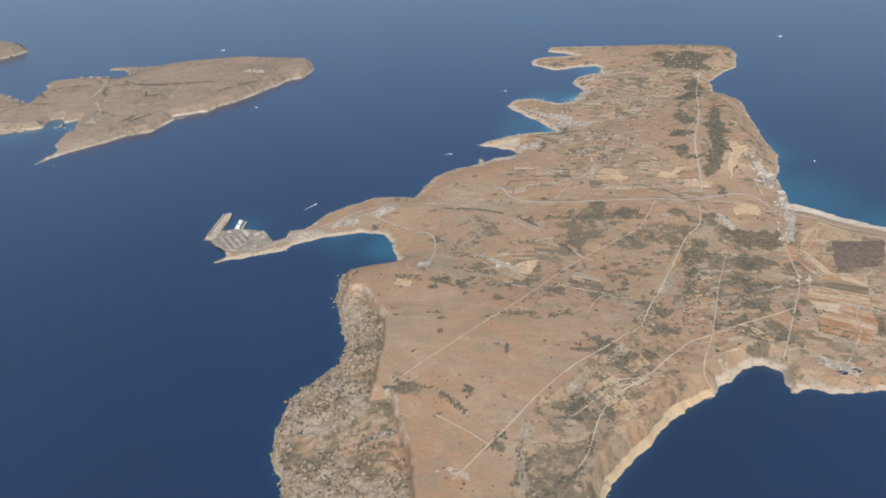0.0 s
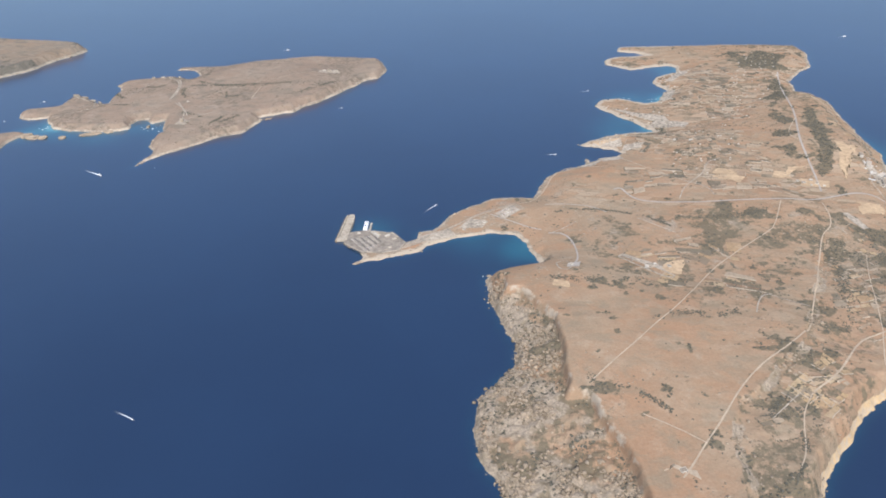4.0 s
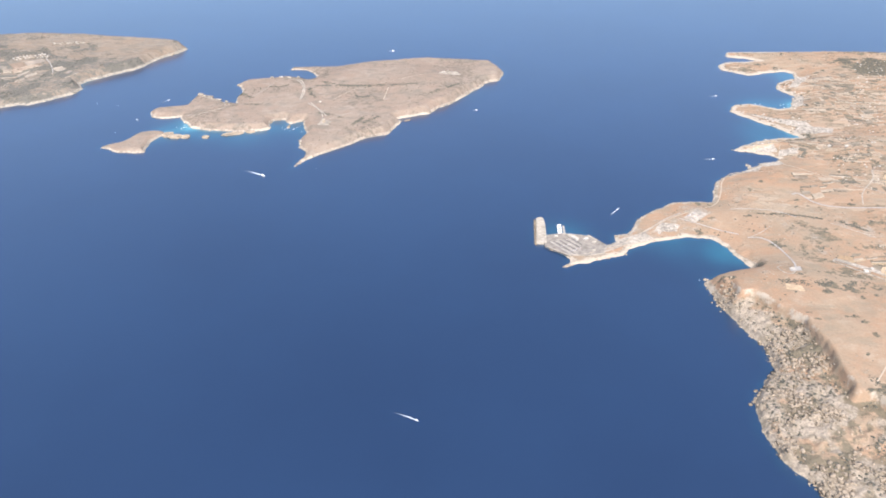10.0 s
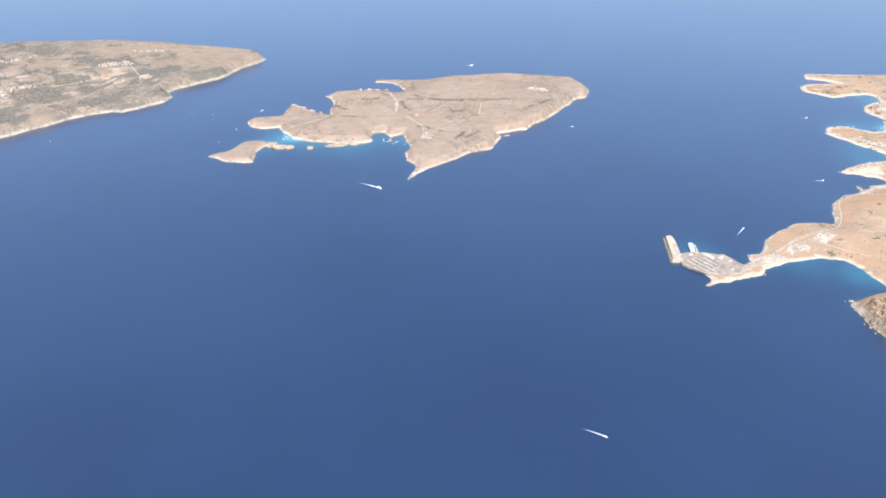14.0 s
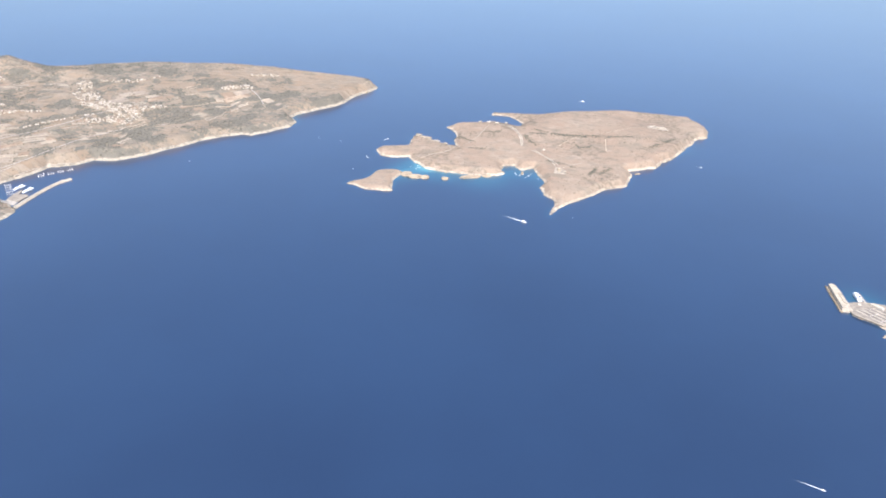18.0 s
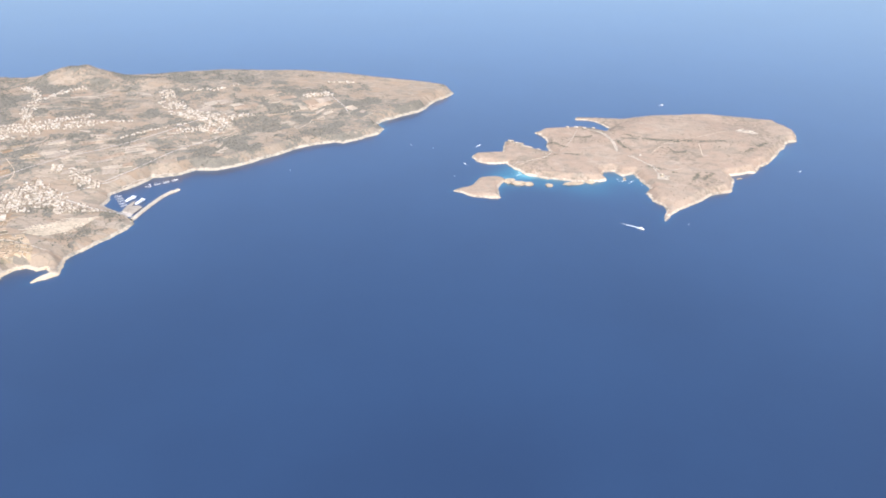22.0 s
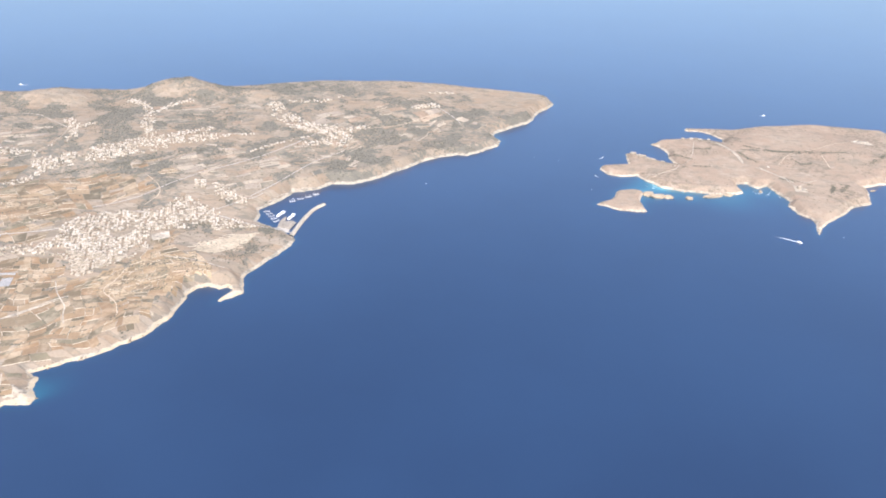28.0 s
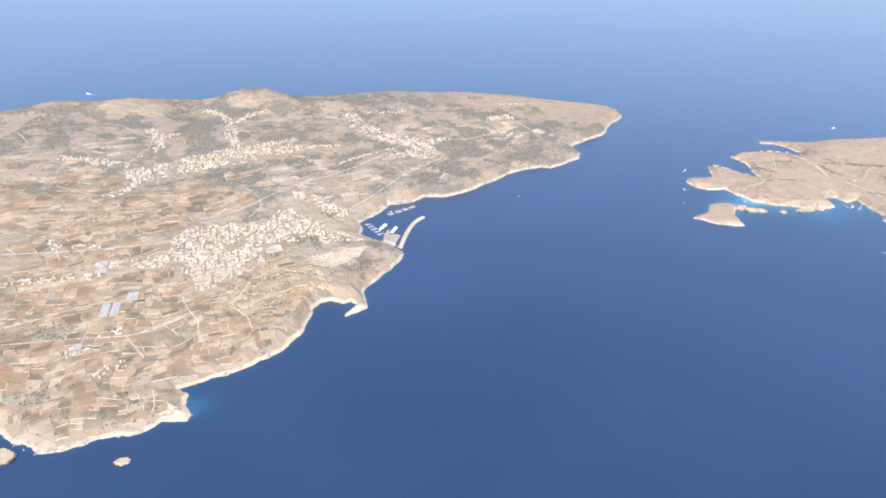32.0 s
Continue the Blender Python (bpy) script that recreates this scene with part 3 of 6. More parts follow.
# ---- sea and islands ----
def grid_mesh(name, xs, ys, z, keep=None):
    """A sheet over a grid of places; keep picks its squares."""
    nx, ny = len(xs), len(ys)
    xx, yy = np.meshgrid(xs, ys)
    n = np.arange(nx * ny).reshape(ny, nx)
    quads = np.stack([n[:-1, :-1], n[:-1, 1:], n[1:, 1:], n[1:, :-1]], -1).reshape(-1, 4)
    co = np.stack([xx, yy, z], -1).reshape(-1, 3)
    used = np.arange(nx * ny)
    if keep is not None:
        quads = quads[keep.reshape(-1)]
        used = np.unique(quads)
        back = np.zeros(nx * ny, np.int64)
        back[used] = np.arange(len(used))
        quads, co = back[quads], co[used]
    me = bpy.data.meshes.new(name)
    me.vertices.add(len(co)), me.loops.add(4 * len(quads)), me.polygons.add(len(quads))
    me.vertices.foreach_set("co", co.ravel())
    me.loops.foreach_set("vertex_index", quads.ravel())
    me.polygons.foreach_set("loop_start", np.arange(0, 4 * len(quads), 4))
    me.update(calc_edges=True)
    me.polygons.foreach_set("use_smooth", np.ones(len(quads), bool))
    return me, used


def spread(me, name, values):
    a = me.attributes.new(name, "FLOAT", "POINT")
    a.data.foreach_set("value", np.ascontiguousarray(values, np.float32))


xs = np.concatenate([np.arange(-4800, -2100, 300), np.arange(-2100, 1000, 9), np.arange(1000, 4900, 300)])
ys = np.concatenate([np.arange(-3500, -100, 300), np.arange(-100, 1400, 9), np.arange(1400, 4900, 250)])
xx, yy = np.meshgrid(xs, ys)
off = np.minimum.reduce([np.maximum(-land.from_shore(xx, yy), 0) for land in LANDS])
shoal = 0.22 * np.exp(-off / 5.0) + blobs(xx, yy, [
    (50, 560, 26, 0.6), (15, 565, 36, 0.35), (-1205, 312, 16, 0.3), (-98, 598, 14, 0.16), (-615, 855, 40, 0.85), (-575, 845, 44, 0.55), (-520, 835, 55, 0.5), (-470, 868, 40, 0.45), (245, 985, 28, 0.7), (215, 985, 45, 0.5),
    (215, 872, 30, 0.6), (175, 880, 40, 0.5), (280, 1115, 28, 0.6), (500, 690, 60, 0.7), (560, 640, 70, 0.7), (480, 800, 50, 0.3), (-205, 1010, 40, 0.15), (-100, 600, 30, 0.4), (-1200, 318, 20, 0.25), (-880, 1040, 28, 0.45)]) * np.exp(-off / 60.0)
me, used = grid_mesh("sea", xs, ys, np.zeros(xx.shape))
spread(me, "shoal", shoal.ravel()[used])
me.materials.append(sea_mat)
sea = tagged(new("water", me), "deep blue calm open sea with turquoise shallows", "sea", kind="structure")


def island(name, land, mat, label, uses):
    """The ground of an island, cut off a little below the sea; uses(x, y, d) gives rock, scrub and field."""
    xs, ys, z = land.sx, land.sy, land.surface
    xx, yy = np.meshgrid(xs, ys)
    low = z > -1.5
    keep = low[:-1, :-1] | low[:-1, 1:] | low[1:, :-1] | low[1:, 1:]
    d = land.from_shore(xx, yy)
    me, used = grid_mesh(name, xs, ys, z, keep)
    for key, values in zip(("rock", "scrub", "field", "edge", "clay"), uses(xx, yy, d)):
        spread(me, key, np.broadcast_to(values, xx.shape).ravel()[used])
    me.materials.append(mat)
    return tagged(new(name, me), label, "island", kind="structure")


def malta_woods(x, y):
    """Dense dark woods along the crest and ragged thickets on the ridge, from 0 to 1."""
    crest = np.maximum(coast_distance([(423, 930), (436, 913), (423, 824), (407, 737), (381, 712), (386, 773), (402, 856)], x, y), np.maximum(coast_distance([(374, 885), (391, 860), (372, 758), (352, 764)], x, y), np.maximum(coast_distance([(370, 1185), (420, 1200), (470, 1172), (436, 1080), (395, 1095)], x, y), coast_distance([(427, 1064), (417, 952), (367, 862), (372, 940)], x, y)))) / 14
    ridge = blobs(x, y, [(280, 613, 18, 0.75), (323, 624, 16, 0.7), (349, 558, 22, 0.9), (340, 520, 20, 0.9), (402, 582, 20, 1), (390, 545, 20, 1), (376, 508, 20, 1), (362, 478, 18, 0.9), (350, 445, 16, 0.8), (300, 440, 16, 0.8), (267, 391, 18, 0.75), (375, 420, 14, 0.8), (262, 632, 14, 0.7), (239, 554, 16, 0.5), (416, 597, 14, 0.9), (245, 468, 18, 0.5), (372, 612, 16, 0.8), (320, 480, 22, 0.55), (420, 470, 14, 0.6), (130, 478, 20, 0.6), (165, 482, 18, 0.55), (215, 470, 18, 0.5), (72, 528, 12, 0.9), (115, 338, 10, 0.8), (228, 330, 18, 0.6), (208, 285, 18, 0.75), (232, 300, 18, 0.75), (222, 265, 14, 0.7), (252, 340, 16, 0.7), (270, 370, 14, 0.7)])
    return np.clip(smooth(np.clip(crest, -2, 0.8) + 1.7 * fbm(x, y, 24, 4, 33), -0.1, 0.75) + smooth(ridge + 1.2 * fbm(x, y, 13, 4, 39), 0.42, 0.72), 0, 1)


GOZO_TOWNS = [(-1502, 678, -1484, 705, 5), (-1484, 705, -1479, 745, 5), (-1488, 762, -1428, 805, 17), (-1428, 805, -1365, 855, 20), (-1365, 855, -1300, 900, 12), (-1300, 900, -1240, 922, 4), (-1626, 796, -1495, 778, 6), (-1511, 802, -1500, 850, 4), (-1500, 850, -1534, 912, 6), (-1534, 912, -1565, 943, 6), (-1526, 897, -1503, 909, 7), (-1379, 870, -1408, 909, 7), (-1408, 909, -1437, 981, 7), (-1437, 981, -1469, 1023, 5), (-1469, 1023, -1514, 1055, 6), (-1434, 974, -1425, 1031, 4), (-1425, 1031, -1405, 1060, 4), (-1365, 880, -1314, 935, 6)]
VILLAGE = [(-1255, 1074, -1222, 1023, 9), (-1222, 1023, -1172, 971, 15), (-1172, 971, -1126, 968, 15), (-1126, 968, -1099, 950, 12), (-1110, 960, -1074, 1005, 6), (-1149, 899, -1091, 925, 5), (-1113, 949, -1120, 915, 8), (-1217, 849, -1150, 925, 2), (-1228, 1092, -1179, 1105, 3), (-1179, 1105, -1143, 1142, 4), (-1006, 1114, -976, 1137, 7), (-996, 1208, -954, 1241, 3)]


def gozo_woods(x, y):
    """Grey-green thickets and groves on the slopes of the far island, from 0 to 1."""
    m = blobs(x, y, [(-1598, 895, 40, 0.8), (-1493, 970, 45, 0.9), (-1453, 930, 30, 0.8), (-1687, 866, 45, 0.8), (-1600, 703, 40, 0.6), (-1435, 731, 28, 0.8), (-1386, 778, 24, 0.9), (-1330, 820, 22, 0.8), (-1292, 720, 30, 0.5), (-1210, 753, 34, 0.8), (-1343, 993, 50, 0.8), (-1484, 720, 16, 0.6), (-1130, 830, 34, 0.7), (-1240, 900, 40, 0.6), (-1290, 640, 24, 0.4), (-1185, 610, 20, 0.7), (-1150, 520, 18, 0.5), (-1060, 880, 30, 0.6), (-1750, 800, 60, 0.7), (-1118, 575, 22, 1.0), (-1215, 612, 16, 0.9), (-1185, 615, 14, 0.9), (-1150, 632, 16, 0.9), (-1120, 634, 12, 0.9)])
    # thicker cover northward: real groves, and grey painted in for haze
    m = np.maximum(m, 0.5 * smooth(y, 700, 800) * smooth(-y, -1240, -1150))
    return smooth(m + 1.3 * fbm(x, y, 30, 4, 53), 0.3, 0.85)


def malta_uses(x, y, d):
    k = malta.cliff(x, y)
    top = malta.over_scarp(x, y)
    rock = smooth(-d, -7, 0) + k * smooth(-top, -1, 1) * (0.25 + 0.5 * smooth(fbm(x, y, 26, 3, 37), -0.1, 0.3))
    soft = blobs(x, y, [(255, 612, 30, 0.3), (230, 300, 40, 0.18), (215, 270, 30, 0.22), (235, 345, 22, 0.15), (72, 530, 14, 0.6), (215, 450, 30, 0.2), (120, 335, 14, 0.5), (385, 520, 60, 0.2), (330, 590, 40, 0.15), (290, 405, 34, 0.2), (375, 430, 30, 0.2)])
    soft = soft + 0.16 * smooth(many([(212, 262, 220, 300, 14), (220, 300, 245, 335, 15), (245, 335, 275, 380, 12)])(x, y), 0, 10) + blobs(x, y, [(100, 500, 18, 0.3), (160, 505, 30, 0.25), (190, 480, 30, 0.28), (230, 500, 40, 0.22), (160, 560, 40, 0.2), (230, 590, 40, 0.2)])
    wood = malta_woods(x, y)
    scrub = 0.05 + 0.9 * wood + k * smooth(-top, 0, 2) * (0.42 + 0.4 * smooth(fbm(x, y, 30, 3, 35), -0.15, 0.25)) + soft + 0.32 * smooth(fbm(x, y, 30, 4, 43), -0.05, 0.3) * smooth(y, 650, 720) + 0.22 * smooth(fbm(x, y, 36, 4, 47), 0.0, 0.3) * smooth(x, 180, 240)
    field = smooth(fbm(x, y, 120, 2, 31), -0.1, 0.3) * smooth(y, 600, 700) * (1 - np.clip(wood, 0, 1)) + smooth(x, 390, 420) * smooth(-y, -610, -590) + 0.3 * smooth(x, 150, 250)
    capes = smooth(y, 780, 830) * smooth(-x, -330, -280)
    shelf = blobs(x, y, [(340, 394, 12, 0.5), (358, 407, 9, 0.45), (382, 402, 9, 0.45)])
    shelf = shelf + blobs(x, y, [(-80, 540, 16, 0.45), (-55, 552, 16, 0.45), (-32, 572, 17, 0.42), (-8, 592, 18, 0.4), (15, 604, 16, 0.35)])
    edge = shelf + 0.72 * k * np.exp(-((top - 1.0) / 2.4) ** 2) * (0.4 + 0.6 * smooth(fbm(x, y, 22, 3, 77), -0.3, 0.2)) + capes * smooth(-d, -15, -3) * 0.8 + (1 - k) * smooth(-d, -6.5, -1) * 0.65
    waste = smooth(y + 0.35 * x, 510, 570) * smooth(-y, -650, -600) * smooth(x, 95, 130)
    rock = rock + waste * 0.42 * smooth(fbm(x, y, 24, 4, 121), 0.0, 0.3)
    scrub = scrub + waste * 0.42 * smooth(fbm(x, y, 18, 4, 123), 0.0, 0.28)
    rock = rock + blobs(x, y, [(-75, 550, 26, 0.6), (-40, 568, 26, 0.55), (-10, 590, 26, 0.5), (20, 612, 26, 0.42), (48, 640, 22, 0.35), (88, 535, 22, 0.45), (72, 505, 18, 0.4), (55, 495, 16, 0.35)])
    # rock tone raised northward, its paler grey painted in for haze
    rock = rock + smooth(y, 560, 650) * (0.12 + 0.22 * smooth(fbm(x, y, 34, 4, 69), -0.1, 0.3))
    lip = malta.from_east(x, y)
    crags = smooth(-lip, -2, 1) * smooth(lip, -11, -3) * smooth(-y, -560, -480)
    slope = smooth(-lip, 0, 8) * smooth(lip, -80, -30) * smooth(-y, -480, -400)
    rock = rock + crags * (0.35 + 0.5 * smooth(fbm(x, y, 18, 3, 59), -0.1, 0.3))
    scrub = scrub + 0.3 * crags + slope * 0.22 * smooth(fbm(x, y, 16, 4, 65), -0.1, 0.25)
    bay = smooth(x, 236, 252) * smooth(-x, -334, -322) * smooth(-y, -386, -372)
    clay = 1.1 * bay * smooth(-d, -4.6, -2.6) + blobs(x, y, [(300, 349, 7, 1.0), (340, 392, 12, 0.35), (356, 404, 8, 0.3)])
    return rock * (1 - bay), scrub, np.clip(field, 0, 1), edge * (1 - bay), clay


def comino_uses(x, y, d):
    return smooth(-d, -5, 0), 0.16 + 0.34 * smooth(fbm(x, y, 60, 4, 41), -0.05, 0.35), 0.05 + 0 * x, smooth(-d, -4.5, -1) * (0.28 + 0.42 * smooth(fbm(x, y, 50, 2, 67), -0.2, 0.3)), 0 * x


def gozo_uses(x, y, d):
    # scrub rises with y, partly to grey the land as haze does
    scrub = 0.10 + 0.35 * smooth(fbm(x, y, 110, 4, 51), -0.15, 0.3) * smooth(y, 480, 620) + 0.08 * smooth(y, 640, 760) + 0.55 * gozo_woods(x, y)
    town = smooth(np.maximum(many(GOZO_TOWNS + VILLAGE)(x, y), coast_distance(TOWN_CORE, x, y) - 3), -2, 4)
    return smooth(-d, -7, 0), scrub, smooth(-y, -900, -560) * 0.4 + 0.55, np.maximum(smooth(-d, -6, -1) * 0.5 + blobs(x, y, [(-1214, 293, 13, 0.9), (-1228, 300, 12, 0.6), (-1112, 485, 14, 0.7)]), 0.22 * town), 0.64 * smooth(-d, -4.6, -2.0) * smooth(x, -1250, -1235) * smooth(-y, -560, -520) + blobs(x, y, [(-1216, 300, 11, 0.5), (-1165, 425, 14, 0.4)])


island("ground_mainland", malta, LAND_MALTA, "dry brown peninsula with rocky shores and scrub", malta_uses)
island("ground_small_island", comino, LAND_COMINO, "bare sandy brown island with low cliffs", comino_uses)
island("ground_islet", cominotto, LAND_COMINO, "small bare tan islet with a flat top", comino_uses)
island("ground_far_island", gozo, LAND_GOZO, "farmed tan island with fields and towns", gozo_uses)

# ---- builders ----
def mesh_of(name, verts, faces, mat, flat=True):
    me = bpy.data.meshes.new(name)
    me.from_pydata(verts, [], faces)
    me.materials.append(mat)
    if not flat:
        me.polygons.foreach_set("use_smooth", np.ones(len(me.polygons), bool))
    return me


def part(name, me, parent, label="", at=None):
    """One mesh as a part of a thing."""
    ob = new(name, me)
    ob.parent = parent
    if at is not None:
        ob.matrix_basis = at
    return tagged(ob, label)


def thing(name, me, at, label, category, group="", kind=""):
    ob = new(name, me)
    ob.matrix_basis = at
    return tagged(ob, label, category, group, kind)


def box_data(rows):
    """Corners and faces of boxes (x, y, z, width, depth, height, turn in degrees), each standing on its z."""
    verts, faces = [], []
    for x, y, z, w, d, h, turn in rows:
        c, s, n = math.cos(radians(turn)), math.sin(radians(turn)), len(verts)
        for dz in (0, h):
            for dx, dy in ((-w / 2, -d / 2), (w / 2, -d / 2), (w / 2, d / 2), (-w / 2, d / 2)):
                verts.append((x + c * dx - s * dy, y + s * dx + c * dy, z + dz))
        faces += [(n, n + 3, n + 2, n + 1), (n + 4, n + 5, n + 6, n + 7)]
        faces += [(n + k, n + (k + 1) % 4, n + 4 + (k + 1) % 4, n + 4 + k) for k in range(4)]
    return verts, faces


def boxes(name, rows, mat):
    return mesh_of(name, *box_data(rows), mat)


def along(points, spacing):
    """Places every so often along a line through the points, rounded at its corners."""
    p = np.array(points, float)
    for _ in range(2):
        q = np.empty((2 * len(p) - 2, 2))
        q[0::2], q[1::2] = 0.75 * p[:-1] + 0.25 * p[1:], 0.25 * p[:-1] + 0.75 * p[1:]
        p = np.vstack([p[:1], q, p[-1:]])
    run = np.concatenate([[0], np.cumsum(np.hypot(*np.diff(p, axis=0).T))])
    s = np.linspace(0, run[-1], max(2, int(run[-1] / spacing)))
    return np.stack([np.interp(s, run, p[:, 0]), np.interp(s, run, p[:, 1])], 1)


def ribbon(name, points, width, mat, lift=0.28, spacing=2.5, wobble=0.25, height=0.0):
    """A strip that lies on the ground; with a height, a low wall."""
    c = along(points, spacing)
    t = np.gradient(c, axis=0)
    t /= np.hypot(*t.T)[:, None] + 1e-9
    side = np.stack([-t[:, 1], t[:, 0]], 1) * (width / 2) * (1 + wobble * fbm(c[:, 0], c[:, 1], 9, 3, 61))[:, None]
    shift = side * (0.3 * wobble)
    rows = [c + side + shift, c + side * 0.33 + shift, c - side * 0.33 + shift, c - side + shift]
    if height:
        rows = [rows[0], rows[0] * 0.9 + rows[3] * 0.1, rows[3] * 0.9 + rows[0] * 0.1, rows[3]]
    up = (0, height, height, 0) if height else (0, 0.04, 0.04, 0)
    centre = np.maximum(ground_height(c[:, 0], c[:, 1]), 0)
    verts = np.concatenate([np.column_stack([r, np.maximum(np.maximum(ground_height(r[:, 0], r[:, 1]), 0), centre - 0.15) + lift + u]) for r, u in zip(rows, up)])
    n = len(c)
    faces = [(k * n + i, (k + 1) * n + i, (k + 1) * n + i + 1, k * n + i + 1) for k in range(3) for i in range(n - 1)]
    return mesh_of(name, verts.tolist(), faces, mat, False)


def patch(name, corners, mat, lift=0.3, cells=12, ragged=1.0):
    """A four-cornered piece of ground cover, draped on the land, with uneven edges."""
    u, v = np.meshgrid(np.linspace(0, 1, cells), np.linspace(0, 1, cells))
    a, b, c, d = [np.array(q, float) for q in corners]
    p = a * ((1 - u) * (1 - v))[..., None] + b * (u * (1 - v))[..., None] + c * (u * v)[..., None] + d * ((1 - u) * v)[..., None]
    x, y = p[..., 0] + ragged * fbm(p[..., 0], p[..., 1], 6, 3, 71), p[..., 1] + ragged * fbm(p[..., 0], p[..., 1], 6, 3, 75)
    z = np.maximum(ground_height(x, y), 0.0) + lift
    n = np.arange(cells * cells).reshape(cells, cells)
    faces = np.stack([n[:-1, :-1], n[:-1, 1:], n[1:, 1:], n[1:, :-1]], -1).reshape(-1, 4)
    return mesh_of(name, np.stack([x, y, z], -1).reshape(-1, 3).tolist(), faces.tolist(), mat, False)


def _ball():
    g = (1 + 5**0.5) / 2
    v = np.array([(-1, g, 0), (1, g, 0), (-1, -g, 0), (1, -g, 0), (0, -1, g), (0, 1, g), (0, -1, -g), (0, 1, -g), (g, 0, -1), (g, 0, 1), (-g, 0, -1), (-g, 0, 1)]) / math.hypot(1, g)
    f = [(0, 11, 5), (0, 5, 1), (0, 1, 7), (0, 7, 10), (0, 10, 11), (1, 5, 9), (5, 11, 4), (11, 10, 2), (10, 7, 6), (7, 1, 8), (3, 9, 4), (3, 4, 2), (3, 2, 6), (3, 6, 8), (3, 8, 9), (4, 9, 5), (2, 4, 11), (6, 2, 10), (8, 6, 7), (9, 8, 1)]
    return v, np.array(f)


BALL_V, BALL_F = _ball()


def scatter(name, x, y, size, mat, label, category, tall=0.6, rough=0.45, seed=1, sink=0.3):
    """Many small lumps on the ground in one mesh: bushes or boulders."""
    rng = np.random.default_rng(seed)
    n = len(x)
    turn = rng.uniform(0, 2 * np.pi, n)
    v = BALL_V[None] * (1 + rough * rng.uniform(-1, 1, (n, 12, 1)))
    c, s = np.cos(turn)[:, None], np.sin(turn)[:, None]
    long = rng.uniform(0.8, 1.5, n)[:, None]
    vx, vy = v[..., 0] * long, v[..., 1]
    z0 = np.maximum(ground_height(x, y), -0.2)
    vz = (v[..., 2] * tall * rng.uniform(0.7, 1.3, n)[:, None] + tall * (1 - 2 * sink) * 0.5) * size[:, None]
    co = np.stack([x[:, None] + size[:, None] * (c * vx - s * vy), y[:, None] + size[:, None] * (s * vx + c * vy), z0[:, None] + vz], -1).reshape(-1, 3)
    tri = (BALL_F[None] + 12 * np.arange(n)[:, None, None]).reshape(-1, 3)
    me = bpy.data.meshes.new(name)
    me.vertices.add(len(co)), me.loops.add(3 * len(tri)), me.polygons.add(len(tri))
    me.vertices.foreach_set("co", co.ravel())
    me.loops.foreach_set("vertex_index", tri.ravel())
    me.polygons.foreach_set("loop_start", np.arange(0, 3 * len(tri), 3))
    me.update(calc_edges=True)
    me.materials.append(mat)
    return tagged(new(name, me), label, category, kind="stuff")


def sown(count, x0, x1, y0, y1, chance, seed):
    """Random places, kept where chance(x, y) is high."""
    rng = np.random.default_rng(seed)
    x, y = rng.uniform(x0, x1, count), rng.uniform(y0, y1, count)
    keep = rng.uniform(0, 1, count) < chance(x, y)
    return x[keep], y[keep], rng

# ---- roads and tracks ----
ROAD_KINDS = {"A": (ASPHALT_MAT, "worn grey asphalt road across dry land"), "T": (TRACK_MAT, "narrow pale dirt track across dry land"), "P": (PALE_MAT, "white crushed stone lane between plots")}


def lay_road(kind, width, line):
    mat, label = ROAD_KINDS[kind]
    return tagged(new("road", ribbon("road", line, width * (0.68 if kind == "A" else 0.72), mat)), label, "road", kind="structure")


lay_road("A", 3.0, [(155, 679), (163, 683), (170, 661), (185, 647), (229, 643), (274, 646), (319, 649), (350, 653), (377, 664), (402, 675), (419, 674), (429, 663), (436, 651), (451, 647), (470, 638), (495, 618), (524, 604)])
lay_road("T", 1.8, [(-77, 551), (-47, 565), (-27, 586), (-6, 608), (19, 629), (46, 645), (68, 657), (80, 683), (88, 715)])
lay_road("P", 2.6, [(-82, 549), (-55, 557), (-38, 572), (-21, 590), (-6, 607), (9, 624), (28, 638)])
lay_road("A", 1.8, [(23, 625), (41, 614), (76, 591)])
lay_road("P", 1.3, [(87, 584), (100, 593), (111, 605)])
lay_road("A", 1.6, [(80, 643), (106, 643), (127, 640), (143, 626)])
lay_road("P", 1.4, [(171, 609), (183, 597), (204, 578)])
lay_road("T", 1.6, [(88, 715), (101, 744), (122, 752), (150, 740)])
lay_road("T", 1.4, [(319, 646), (300, 595), (291, 584), (257, 548), (226, 514), (202, 474), (181, 441), (160, 414), (142, 388), (124, 365), (109, 345)])
lay_road("T", 1.6, [(361, 649), (359, 618), (352, 596), (340, 583), (327, 548), (304, 486), (291, 455), (279, 421), (265, 405), (248, 388), (227, 369), (208, 344), (187, 308), (174, 289), (163, 270), (156, 260)])
lay_road("T", 1.9, [(257, 345), (281, 367), (300, 395), (312, 414), (335, 426), (353, 437), (377, 452), (406, 472)])
lay_road("T", 1.4, [(382, 408), (391, 431), (406, 470), (424, 516), (425, 549), (428, 583)])
lay_road("P", 2.0, [(424, 404), (442, 434), (451, 453), (451, 467), (461, 487)])
lay_road("A", 3.0, [(369, 676), (375, 716), (376, 761), (381, 804), (400, 878), (408, 956), (435, 1084)])
lay_road("T", 1.3, [(379, 791), (370, 809), (385, 845), (399, 873)])
lay_road("P", 1.5, [(242, 436), (248, 454), (257, 469), (270, 461), (288, 453)])
lay_road("T", 1.2, [(139, 313), (159, 302), (175, 291)])
lay_road("P", 1.7, [(88, 509), (96, 517), (103, 506), (98, 494), (90, 497), (88, 509)])
lay_road("A", 2.4, [(83, 583), (98, 581), (107, 559), (109, 521), (101, 503)])
